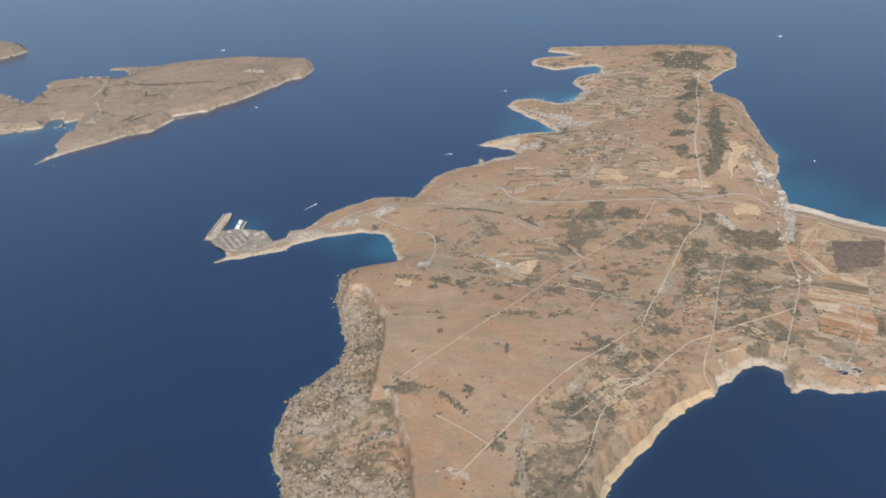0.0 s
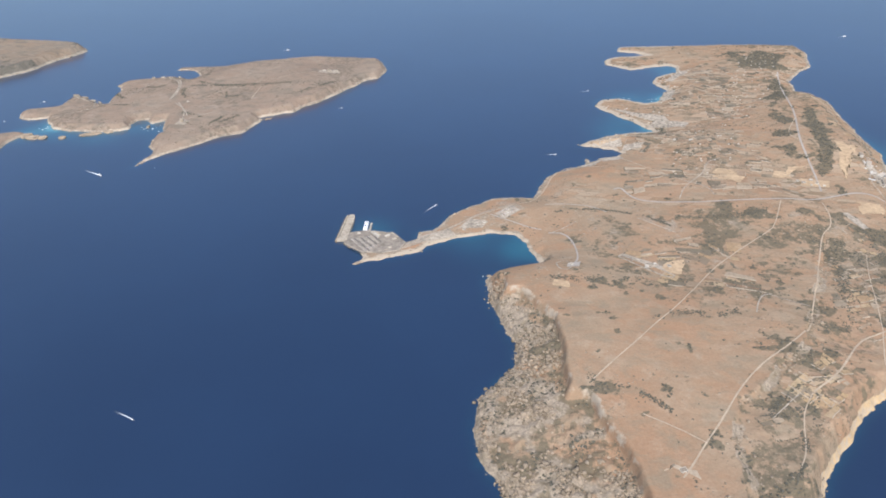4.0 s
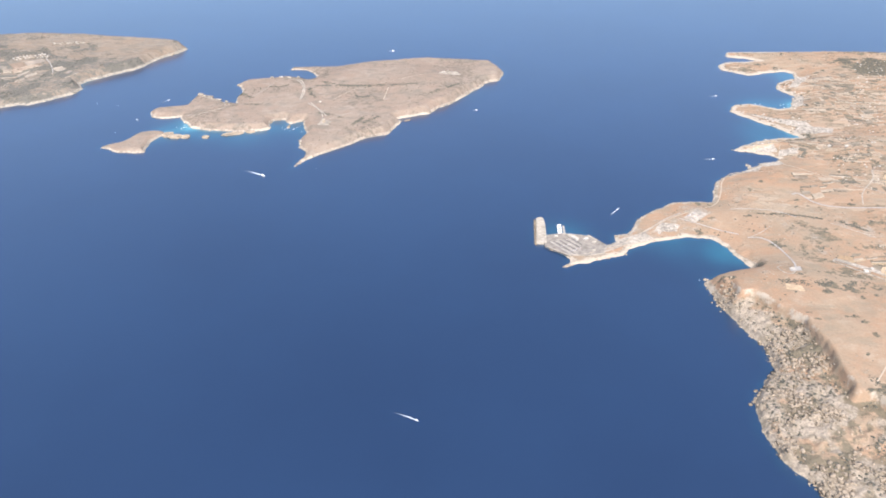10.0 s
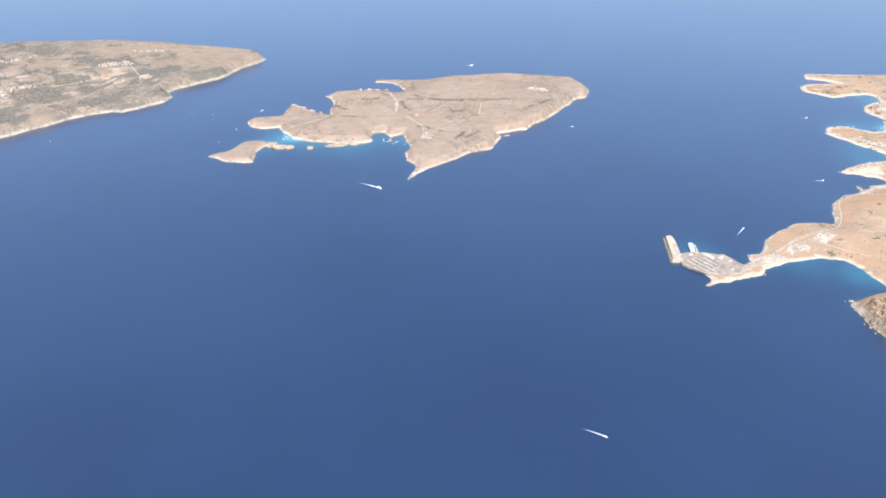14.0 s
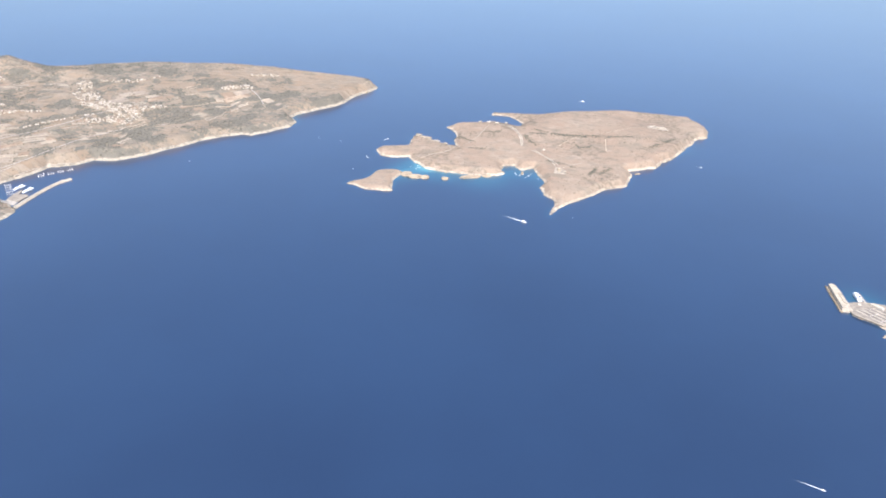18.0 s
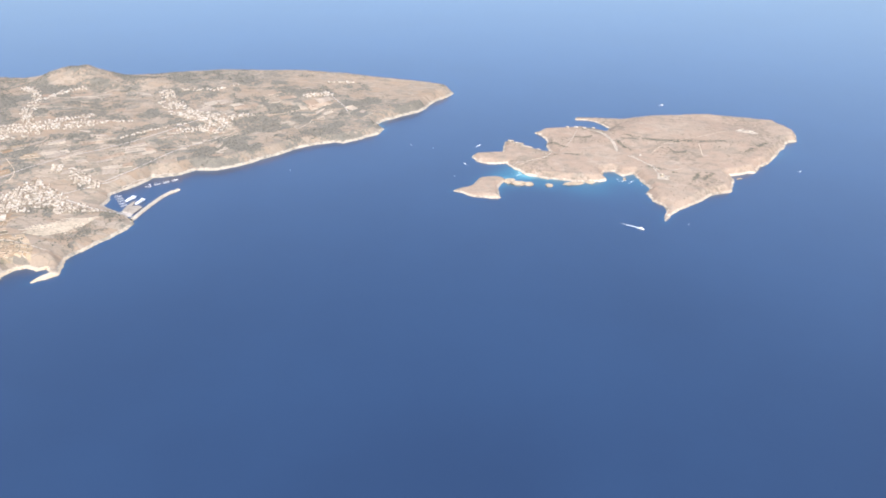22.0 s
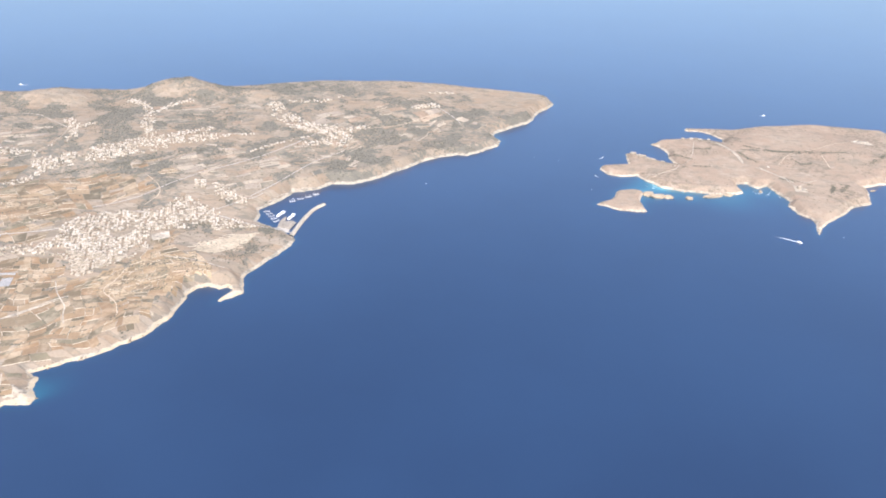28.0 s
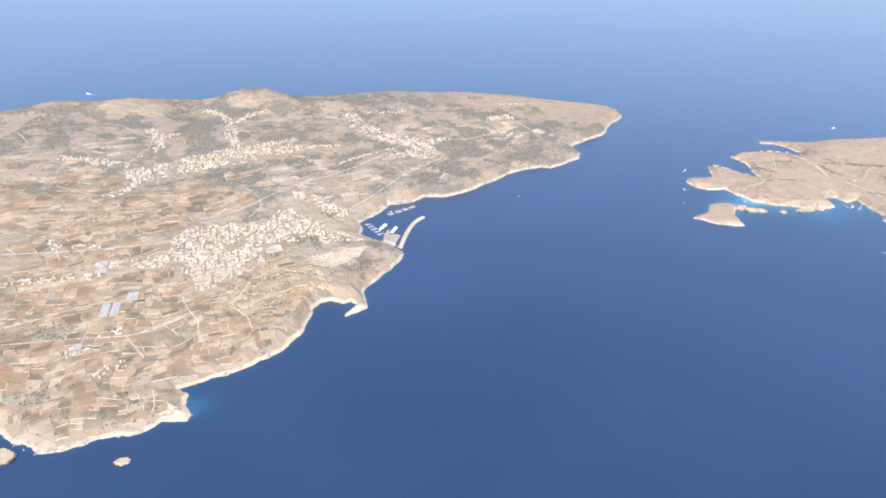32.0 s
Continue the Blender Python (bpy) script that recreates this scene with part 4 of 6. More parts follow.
lay_road("T", 1.0, [(335, 428), (345, 467), (354, 504), (370, 553)])
lay_road("P", 2.4, [(-474, 961), (-479, 1009), (-496, 1049), (-522, 1068)])
lay_road("P", 2.2, [(-458, 946), (-439, 926), (-426, 904), (-419, 873)])
lay_road("P", 1.5, [(-629, 890), (-614, 899), (-584, 913), (-573, 939)])
lay_road("T", 1.1, [(-422, 962), (-392, 1017), (-349, 1033), (-305, 1066), (-268, 1084)])
lay_road("A", 2.6, [(-1088, 641), (-1136, 644), (-1200, 665), (-1236, 637), (-1296, 640), (-1332, 601), (-1355, 574), (-1404, 557), (-1443, 539), (-1532, 512)])
lay_road("A", 2.0, [(-1348, 638), (-1307, 670), (-1278, 720), (-1247, 773), (-1196, 832), (-1157, 896), (-1121, 1003)])
lay_road("T", 1.4, [(-1438, 378), (-1413, 395), (-1393, 420), (-1371, 437), (-1336, 452), (-1303, 463), (-1292, 467)])
lay_road("P", 2.6, [(-1420, 353), (-1383, 366), (-1344, 379), (-1303, 389), (-1289, 408), (-1271, 434), (-1261, 442)])
lay_road("P", 1.8, [(-1291, 467), (-1280, 450), (-1269, 438), (-1253, 423), (-1250, 413), (-1239, 396)])
lay_road("P", 1.5, [(-1310, 385), (-1295, 372), (-1279, 358)])
lay_road("P", 1.5, [(-1252, 320), (-1241, 302), (-1239, 292)])
lay_road("P", 2.0, [(-1203, 537), (-1163, 535), (-1127, 524)])
lay_road("T", 1.3, [(-1231, 504), (-1228, 480), (-1235, 456), (-1207, 439), (-1197, 421)])
lay_road("A", 1.8, [(-1168, 718), (-1134, 781), (-1114, 851), (-1086, 898)])
lay_road("P", 2.2, [(-1747, 907), (-1682, 931), (-1638, 961), (-1581, 929), (-1535, 895)])
lay_road("A", 2.2, [(-987, 1148), (-944, 1103), (-923, 1068)])
lay_road("P", 2.0, [(-1810, 910), (-1776, 904), (-1717, 846)])
lay_road("P", 1.6, [(-1492, 554), (-1475, 533), (-1458, 512)])

lay_road("P", 1.5, [(220, 653), (230, 684), (258, 719), (263, 745), (282, 754)])
lay_road("P", 1.4, [(257, 660), (253, 682), (230, 702)])
lay_road("T", 1.4, [(165, 783), (186, 748), (205, 732), (230, 702)])
lay_road("P", 1.5, [(338, 687), (358, 705), (372, 700)])
lay_road("P", 1.2, [(478, 526), (492, 541), (499, 536), (494, 515), (479, 502), (475, 513), (478, 526)])
lay_road("T", 1.3, [(334, 425), (318, 380), (327, 376)])
lay_road("T", 1.2, [(256, 344), (244, 325), (237, 292), (228, 275)])
lay_road("P", 1.2, [(223, 318), (238, 334), (247, 343)])
lay_road("P", 1.6, [(442, 740), (429, 707), (431, 680), (433, 650)])
lay_road("P", 1.4, [(456, 759), (454, 780), (464, 846)])
lay_road("P", 1.4, [(-1535, 896), (-1516, 849), (-1519, 791), (-1548, 765)])
lay_road("T", 1.4, [(-1580, 702), (-1502, 681), (-1449, 703), (-1396, 712)])
lay_road("P", 1.4, [(-1145, 717), (-1123, 766), (-1093, 779)])
lay_road("A", 1.5, [(-1201, 669), (-1179, 700), (-1160, 718), (-1155, 729)])
lay_road("T", 1.4, [(-1081, 992), (-1019, 1032), (-974, 1094)])
lay_road("T", 1.3, [(-1327, 742), (-1278, 697), (-1287, 657)])
lay_road("P", 1.2, [(-1349, 377), (-1347, 354), (-1355, 340), (-1370, 329)])
lay_road("T", 1.3, [(-1401, 467), (-1357, 482), (-1313, 484), (-1297, 492)])
lay_road("P", 1.5, [(-419, 873), (-406, 890), (-383, 907)])
lay_road("P", 1.3, [(-577, 939), (-565, 939), (-547, 980), (-533, 1052)])
lay_road("P", 2.2, [(-454, 948), (-441, 929), (-428, 911), (-418, 893)])
lay_road("P", 2.4, [(-514, 1066), (-497, 1055), (-483, 1027), (-474, 992), (-473, 963)])
lay_road("T", 1.6, [(-616, 888), (-603, 907), (-582, 922)])
lay_road("P", 2.4, [(-646, 990), (-624, 970), (-597, 974), (-580, 934)])
lay_road("T", 1.5, [(-346, 1010), (-347, 962)])
lay_road("P", 1.6, [(-637, 982), (-610, 964), (-579, 944)])

# ---- bare yards, car parks and quarries ----
def yard(corners, mat, label, ragged=1.0, lift=0.3):
    return tagged(new("yard", patch("yard", corners, mat, lift, 12, ragged)), label, "yard", kind="structure")


yard([(28, 626), (45, 645), (55, 632), (39, 616)], PALE_MAT, "white gravel car park beside the shore road", 0.3)
yard([(84, 468), (98, 465), (98, 474), (85, 477)], TAN_MAT, "bare tan clearing beside dark scrub")
yard([(372, 628), (378, 630), (391, 604), (384, 598)], PALE_MAT, "pale quarry floor between bushes", 1.6)
yard([(328, 708), (345, 705), (350, 722), (336, 722)], TAN_MAT, "ploughed tan plot beside the road", 4.5)
yard([(266, 716), (290, 708), (288, 724), (272, 730)], TAN_MAT, "bare tan plot between small fields", 5)
yard([(146, 267), (166, 261), (164, 267), (150, 271)], TRACK_MAT, "pale cleared ground at a track end", 5)
yard([(400, 406), (428, 392), (434, 402), (408, 414)], PALE_MAT, "white yard beside the bay", 1.4)
yard([(146, 532), (150, 536), (186, 512), (182, 506)], PALE_MAT, "long white walled yard", 0.5)
yard([(178, 504), (196, 500), (204, 528), (186, 522)], TAN_MAT, "orange cleared ground beside a yard", 2.0)
yard([(97, 500), (108, 503), (110, 514), (98, 508)], CONCRETE_MAT, "pale concrete platform above the bay", 0.6)
yard([(-8, 596), (16, 598), (22, 612), (4, 616)], PALE_MAT, "pale worked ground beside the quay road", 1.4)
yard([(-62, 560), (-8, 582), (-18, 596), (-58, 570)], PALE_MAT, "pale stone shoulder behind the harbour", 1.0)
yard([(430, 585), (447, 660), (462, 668), (437, 585)], PALE_MAT, "white built-up strip below the ridge", 2.0)
yard([(446, 664), (456, 672), (458, 690), (448, 688)], PALE_MAT, "pale paved seafront by the beach", 1.5)
yard([(172, 945), (215, 900), (252, 868), (240, 905)], PALE_MAT, "pale stony cape with huts", 2.5)
yard([(140, 822), (182, 845), (190, 832), (150, 812)], TAN_MAT, "orange ground on a small cape", 1.5)
yard([(-1181, 556), (-1150, 556), (-1126, 602), (-1172, 586)], QUARRY_MAT, "cream stone quarry cut in terraces", 4.0)
yard([(-1170, 588), (-1128, 602), (-1124, 626), (-1150, 614)], QUARRY_MAT, "cream stone quarry cut in terraces", 3.0)
yard([(-1312, 384), (-1290, 402), (-1266, 434), (-1300, 398)], PALE_MAT, "cream strip of stubble beside a lane", 1.5)
yard([(-1112, 640), (-1092, 642), (-1094, 672), (-1108, 668)], CONCRETE_MAT, "grey harbour yard beside the mole", 0.4)
yard([(-1240, 581), (-1226, 597), (-1217, 582), (-1232, 568)], PALE_MAT, "cream sports pitch beside houses", 0.3)
yard([(376, 738), (352, 722), (335, 707), (352, 732)], TAN_MAT, "ochre bare ground beside the ridge road", 4)
yard([(398, 656), (420, 654), (421, 637), (392, 627)], TAN_MAT, "ochre bare field below the ridge", 4)
yard([(279, 713), (299, 704), (289, 689), (259, 709)], TAN_MAT, "ochre bare plot between fields", 4)
yard([(417, 789), (440, 778), (419, 740), (402, 700)], TAN_MAT, "tan bare slope above the sea", 5)
yard([(140, 812), (176, 806), (178, 840), (150, 832)], PALE_MAT, "pale built-up ground on a small cape", 3)
yard([(146, 776), (170, 783), (176, 770), (150, 762)], PALE_MAT, "pale quay ground beside a cove", 2)
yard([(126, 752), (150, 768), (140, 750), (118, 742)], PALE_MAT, "pale shore road ground", 2)
yard([(-276, 1078), (-240, 1082), (-248, 1100), (-272, 1094)], PALE_MAT, "pale stony ground on the island", 3)
yard([(-424, 862), (-408, 860), (-406, 876), (-422, 882)], PALE_MAT, "pale ground round the tower", 1.5)

# ---- field plots, laid out in blocks that follow the lie of the land ----
FIELD_GROUND = {"far": bpy.data.objects["ground_far_island"], "main": bpy.data.objects["ground_mainland"]}


def field_plots(owner, centre, size, turn, plot, mat, skip, seed, most=300, gap=0.4, leave=0.12, walls=0.22, hedges=0.35):
    """Splits a block of land again and again into long plots, each a piece of its own."""
    rng, ground = random.Random(seed), FIELD_GROUND[owner]
    c, s = math.cos(radians(turn)), math.sin(radians(turn))
    todo, found = [(-size[0] / 2, -size[1] / 2, size[0] / 2, size[1] / 2)], []
    while todo:
        x0, y0, x1, y1 = todo.pop()
        w, d = x1 - x0, y1 - y0
        if w > plot[0] * rng.uniform(0.8, 1.7) or d > plot[1] * rng.uniform(0.8, 1.7):
            k = rng.uniform(0.35, 0.65)
            if w / plot[0] > d / plot[1]:
                todo += [(x0, y0, x0 + k * w, y1), (x0 + k * w, y0, x1, y1)]
            else:
                todo += [(x0, y0, x1, y0 + k * d), (x0, y0 + k * d, x1, y1)]
            continue
        corners = []
        for px, py in ((x0 + gap, y0 + gap), (x1 - gap, y0 + gap), (x1 - gap, y1 - gap), (x0 + gap, y1 - gap)):
            wx, wy = centre[0] + c * px - s * py, centre[1] + s * px + c * py
            corners.append((wx + 24 * noise.noise((wx / 60, wy / 60, seed)) + 2.6 * noise.noise((wx / 13, wy / 13, seed + 3)), wy + 24 * noise.noise((wx / 60, wy / 60, seed + 9)) + 2.6 * noise.noise((wx / 13, wy / 13, seed + 5))))
        if rng.random() >= leave:
            found.append(corners)
    q = np.array(found)
    bad = skip(q[..., 0], q[..., 1]).any(1)
    if owner == "far":
        bad |= gozo_woods(q[..., 0].mean(1), q[..., 1].mean(1)) > 0.6
    kept = [found[k] for k in np.flatnonzero(~bad)[:most]]
    for corners in kept:
        part("field_plot", patch("field_plot", corners, mat, 0.2, 6, 0.6), ground)
    if kept:
        plot_edges(np.array([e for k in kept for e in ((k[0], k[1]), (k[0], k[3]))]), seed, walls, hedges)


def low_walls(cx, cy, width, label):
    """Low dry stone walls in one mesh along rows of places, one row for each wall."""
    n, steps = cx.shape
    a = np.arctan2(cy[:, -1] - cy[:, 0], cx[:, -1] - cx[:, 0])[:, None]
    half = 0.5 * width * (1 + 0.6 * fbm(cx, cy, 5, 2, 63))
    side = np.array([-1, -0.6, 0.6, 1])
    x = cx[..., None] - np.sin(a)[..., None] * half[..., None] * side
    y = cy[..., None] + np.cos(a)[..., None] * half[..., None] * side
    z = np.maximum(ground_height(x, y), 0) + np.array([0.0, 0.42, 0.42, 0.0])
    quad = [(4 * k + j, 4 * k + j + 1, 4 * k + j + 5, 4 * k + j + 4) for k in range(steps - 1) for j in range(3)]
    faces = (np.array(quad)[None] + 4 * steps * np.arange(n)[:, None, None]).reshape(-1, 4)
    return tagged(new("field_walls", mesh_of("field_walls", np.stack([x, y, z], -1).reshape(-1, 3).tolist(), faces.tolist(), WALL_MAT, False)), label, "walls", kind="stuff")


def plot_edges(edges, seed, walls, hedges):
    """Walls on some edges between plots, bushes along others."""
    r = np.random.default_rng(seed + 500)
    pick = r.uniform(0, 1, len(edges))
    a, b = edges[:, 0], edges[:, 1]
    t = np.linspace(0.02, 0.98, 6)
    built = pick < walls
    if built.sum():
        line = a[built, None] * (1 - t[:, None]) + b[built, None] * t[:, None]
        wave = 0.7 * fbm(line[..., 0], line[..., 1], 9, 2, seed)
        low_walls(line[..., 0] + wave, line[..., 1] - wave, 0.75, "low pale dry stone walls between plots")
    a, b = a[pick > 1 - hedges], b[pick > 1 - hedges]
    if len(a):
        count = np.maximum(3, np.hypot(*(b - a).T) / 0.8).astype(int)
        a, b = np.repeat(a, count, 0), np.repeat(b, count, 0)
        u = r.uniform(0, 1, (len(a), 1))
        p = a + (b - a) * u + r.normal(0, 0.35, a.shape)
        keep = fbm(p[:, 0], p[:, 1], 12, 2, seed) > -0.2
        scatter("hedge", p[keep, 0], p[keep, 1], r.uniform(0.25, 0.75, keep.sum()), BUSH_MAT, "dark scrub along the edges of plots", "scrub", 0.55, 0.5, seed)


def no_far_field(x, y):
    return (gozo.from_shore(x, y) < 6) | (coast_distance(TOWN_CORE, x, y) > -3)


def no_main_field(x, y):
    return malta.from_shore(x, y) < 10


field_plots("far", (-1330, 372), (420, 320), 28, (14, 10), FIELD_MAT, no_far_field, 3, 860, 0.3, 0.02)
field_plots("far", (-1430, 560), (190, 140), 50, (20, 12), FIELD_MAT, no_far_field, 5, 160)
field_plots("far", (-1390, 690), (230, 110), 38, (20, 14), FIELD_MAT, no_far_field, 7, 120)
field_plots("far", (-1290, 800), (150, 90), 38, (26, 11), HAZED_FIELD_MAT, no_far_field, 9, 70)
field_plots("far", (-1560, 640), (170, 200), 25, (24, 14), FIELD_MAT, no_far_field, 19, 120)
field_plots("far", (-1650, 790), (220, 160), 20, (32, 13), HAZED_FIELD_MAT, no_far_field, 23, 80, 0.4, 0.3)
field_plots("far", (-1210, 780), (120, 110), 40, (24, 11), HAZED_FIELD_MAT, no_far_field, 31, 60, 0.4, 0.3)
field_plots("far", (-1100, 870), (130, 130), 45, (22, 11), HAZED_FIELD_MAT, no_far_field, 33, 70, 0.4, 0.35)
field_plots("far", (-1030, 1040), (240, 170), 45, (24, 12), HAZED_FIELD_MAT, no_far_field, 21, 110, 0.4, 0.3)
field_plots("far", (-1350, 1000), (170, 120), 30, (26, 13), HAZED_FIELD_MAT, no_far_field, 35, 60, 0.4, 0.35)
field_plots("far", (-1188, 478), (100, 130), 30, (12, 9), STRIP_MAT, no_far_field, 8, 110)
field_plots("main", (447, 574), (24, 100), -10, (6, 46), RED_FIELD_MAT, no_main_field, 11, 40, 0.3, 0.05, 0.5, 0.1)
field_plots("main", (472, 603), (26, 36), -32, (24, 6), GOLD_FIELD_MAT, no_main_field, 12, 20, 0.3, 0.05, 0.5, 0.1)
field_plots("main", (446, 482), (40, 84), -22, (34, 6), RED_FIELD_MAT, no_main_field, 14, 50, 0.3, 0.1, 0.5, 0.2)
field_plots("main", (545, 500), (80, 150), 12, (26, 9), RED_FIELD_MAT, no_main_field, 16, 60)
field_plots("main", (250, 770), (170, 150), -8, (14, 7), MIXED_FIELD_MAT, lambda x, y: no_main_field(x, y) | (x > 345), 13, 160, 0.4, 0.4, 0.28, 0.4)
field_plots("main", (255, 695), (170, 70), -5, (19, 9), MIXED_FIELD_MAT, lambda x, y: no_main_field(x, y) | (y < 655), 37, 50, 0.4, 0.6, 0.3, 0.4)
field_plots("main", (320, 980), (110, 260), -14, (13, 8), MIXED_FIELD_MAT, lambda x, y: no_main_field(x, y) | (x > 365), 15, 170, 0.4, 0.35, 0.25, 0.4)
field_plots("main", (255, 325), (85, 130), 38, (15, 8), TERRACE_MAT, lambda x, y: no_main_field(x, y) | (malta.from_east(x, y) > -10), 17, 80, 0.6, 0.3, 0.25, 0.6)
field_plots("main", (270, 356), (60, 70), 42, (12, 8), GOLD_FIELD_MAT, lambda x, y: no_main_field(x, y) | (malta.from_east(x, y) > -12), 45, 30, 0.6, 0.5, 0.3, 0.4)
field_plots("main", (355, 440), (90, 70), 30, (13, 6), TERRACE_MAT, no_main_field, 27, 60, 0.6, 0.6, 0.3, 0.5)
field_plots("main", (350, 530), (110, 150), 20, (12, 8), TERRACE_MAT, lambda x, y: no_main_field(x, y) | (x > 415) | (malta.from_east(x, y) > -8), 39, 90, 0.6, 0.6, 0.25, 0.5)
field_plots("main", (205, 520), (120, 90), -12, (18, 9), TERRACE_MAT, no_main_field, 41, 40, 0.6, 0.65, 0.25, 0.4)
field_plots("main", (455, 900), (40, 260), -4, (16, 9), TERRACE_MAT, no_main_field, 29, 60, 0.6, 0.5)
yard([(246, 972), (262, 975), (274, 1015), (258, 1012)], PALE_MAT, "pale stony ground behind beach huts", 2.0)
yard([(264, 1052), (276, 1048), (308, 1103), (296, 1108)], PALE_MAT, "pale stony ground behind beach huts", 2.0)
yard([(212, 872), (262, 862), (268, 880), (230, 892)], PALE_MAT, "pale built-up ground at the head of a cove", 3.0)
yard([(176, 796), (198, 798), (204, 812), (180, 810)], PALE_MAT, "pale ground above a small cove", 2.0)
yard([(352, 690), (380, 684), (384, 700), (356, 706)], TAN_MAT, "orange bare ground round roadside buildings", 2.0)
yard([(440, 700), (456, 705), (446, 752), (434, 748)], PALE_MAT, "pale paved ground round hotel blocks", 1.5)
tagged(new("beach", ribbon("beach", [(448, 662), (468, 657), (484, 645), (506, 629), (530, 616), (587, 598), (652, 589)], 13, SAND_MAT, 0.3, 2.5, 0.5)), "long pale sandy beach along shallow water", "beach", kind="structure")
yard([(471, 588), (517, 592), (501, 546), (458, 534)], ORCHARD_MAT, "dark orchard ground with a scrub border", 2.0)

u = np.linspace(0, 1, 9)[None]
k = np.linspace(0.06, 0.94, 11)[:, None]
low_walls(-1178 + 48 * u + 26 * (k - 0.5) * (1 - u) + 3 * np.sin(5 * u + 9 * k), 560 + 50 * k + 14 * u + 4 * np.sin(4 * u + 7 * k), 1.2, "pale cut ledges across a stone quarry")
for line in ([(145, 529), (150, 537), (170, 517), (190, 498)], [(145, 529), (166, 508), (186, 491), (190, 498)], [(155, 521), (160, 527)], [(168, 508), (174, 514)]):
    tagged(new("yard_wall", ribbon("yard_wall", line, 1.0, PALE_MAT, 0.1, 1.5, 0.2, 0.7)), "white stone wall round a long yard", "wall", kind="structure")

# ---- scrub and boulders ----
def malta_bush(x, y):
    d = malta.from_shore(x, y)
    clumps = smooth(fbm(x, y, 46, 4, 81), -0.05, 0.35)
    bare = 1 - np.exp(-((x - 150) / 60) ** 2 - ((y - 390) / 70) ** 2) * 0.95
    orchard = 0.0 + (np.abs(np.mod(0.96 * x + 0.28 * y, 6.0) - 3) < 1.1) * (coast_distance([(471, 588), (517, 592), (501, 546), (458, 534)], x, y) > 3)
    slope = malta.cliff(x, y) * smooth(-malta.over_scarp(x, y), 0, 2)
    p = 0.7 * malta_woods(x, y) + 0.022 * clumps * bare + 0.10 * smooth(y + 0.35 * x, 510, 570) * smooth(-y, -650, -600) * smooth(fbm(x, y, 18, 4, 123), 0.1, 0.35) + 0.75 * slope * smooth(fbm(x, y, 14, 4, 83), -0.15, 0.2) + orchard
    return np.where(d > 4, np.clip(p, 0, 1), 0)


x, y, rng = sown(210000, 20, 560, 225, 1250, malta_bush, 5)
scatter("scrub", x, y, (0.28 + 0.85 * rng.uniform(0, 1, len(x)) ** 2) * (1 + 0.4 * smooth(y, 690, 740)), BUSH_MAT, "dark olive scrub bushes on dry ground", "scrub", 0.42, 0.5, 6)


def gozo_bush(x, y):
    d = gozo.from_shore(x, y)
    clumps = smooth(fbm(x, y, 55, 4, 85), -0.02, 0.3)
    town = np.maximum(many(GOZO_TOWNS + VILLAGE)(x, y), coast_distance(TOWN_CORE, x, y))
    p = (0.05 + 0.06 * smooth(y, 540, 660)) * clumps + 0.6 * gozo_woods(x, y)
    return np.where((d > 5) & (town < 0), p, 0)


x, y, rng = sown(190000, -1850, -780, 250, 1290, gozo_bush, 15)
scatter("scrub", x, y, rng.uniform(0.35, 1.25, len(x)), BUSH_MAT, "dark olive hedges and bushes between fields", "scrub", 0.5, 0.5, 16)


def comino_bush(x, y):
    d = comino.from_shore(x, y)
    # bands of bushes that darken the island's shaded hollows
    band = np.exp(-((y - 1015 - 0.08 * (x + 400)) / 9) ** 2) + np.exp(-((x + 575) / 20) ** 2 - ((y - 945) / 15) ** 2) + np.exp(-((x + 405) / 18) ** 2 - ((y - 985) / 25) ** 2) + np.exp(-((x + 365) / 20) ** 2 - ((y - 862) / 10) ** 2)
    return np.where(d > 4, np.clip(0.5 * band + 0.16 * smooth(fbm(x, y, 40, 3, 87), 0.0, 0.4), 0, 1), 0)


x, y, rng = sown(30000, -700, -170, 740, 1195, comino_bush, 25)
scatter("scrub", x, y, rng.uniform(0.35, 1.0, len(x)), BUSH_MAT, "low grey-green scrub and shaded hollows on a bare island", "scrub", 0.5, 0.5, 26)


def hedge(line, width=2.2, seed=0):
    """A belt of bushes along a line."""
    c = along(line, 0.7)
    r = np.random.default_rng(int(abs(c[0, 0]) + abs(c[0, 1])))
    c = np.repeat(c, 4, 0)
    x, y = c[:, 0] + r.normal(0, width * 0.5, len(c)), c[:, 1] + r.normal(0, width * 0.5, len(c))
    keep = fbm(x, y, 9, 2, 95) > -0.25
    return scatter("hedge", x[keep], y[keep], r.uniform(0.25, 0.75, keep.sum()), BUSH_MAT, "dark belt of scrub along edges and shaded hollows", "scrub", 0.6, 0.5, 7)


hedge([(217, 320), (226, 323), (240, 307), (237, 292), (232, 278), (222, 264)])
hedge([(223, 323), (238, 342), (252, 354)])
hedge([(107, 347), (125, 336), (141, 331)], 5)
hedge([(83, 481), (97, 481), (122, 477), (154, 489)], 5)
hedge([(136, 336), (144, 331), (161, 315)])
hedge([(91, 626), (113, 635), (149, 630), (172, 618), (201, 592)])
hedge([(234, 610), (272, 613), (311, 630)], 6)
hedge([(331, 577), (337, 521), (321, 464), (309, 426)], 6)
hedge([(383, 607), (390, 541), (368, 470)], 6)
hedge([(164, 426), (181, 436), (207, 430), (229, 439)], 5)
# small island: bush belts added as the dark of shaded valleys
hedge([(-464, 1022), (-410, 1016), (-348, 1017), (-304, 1025)])
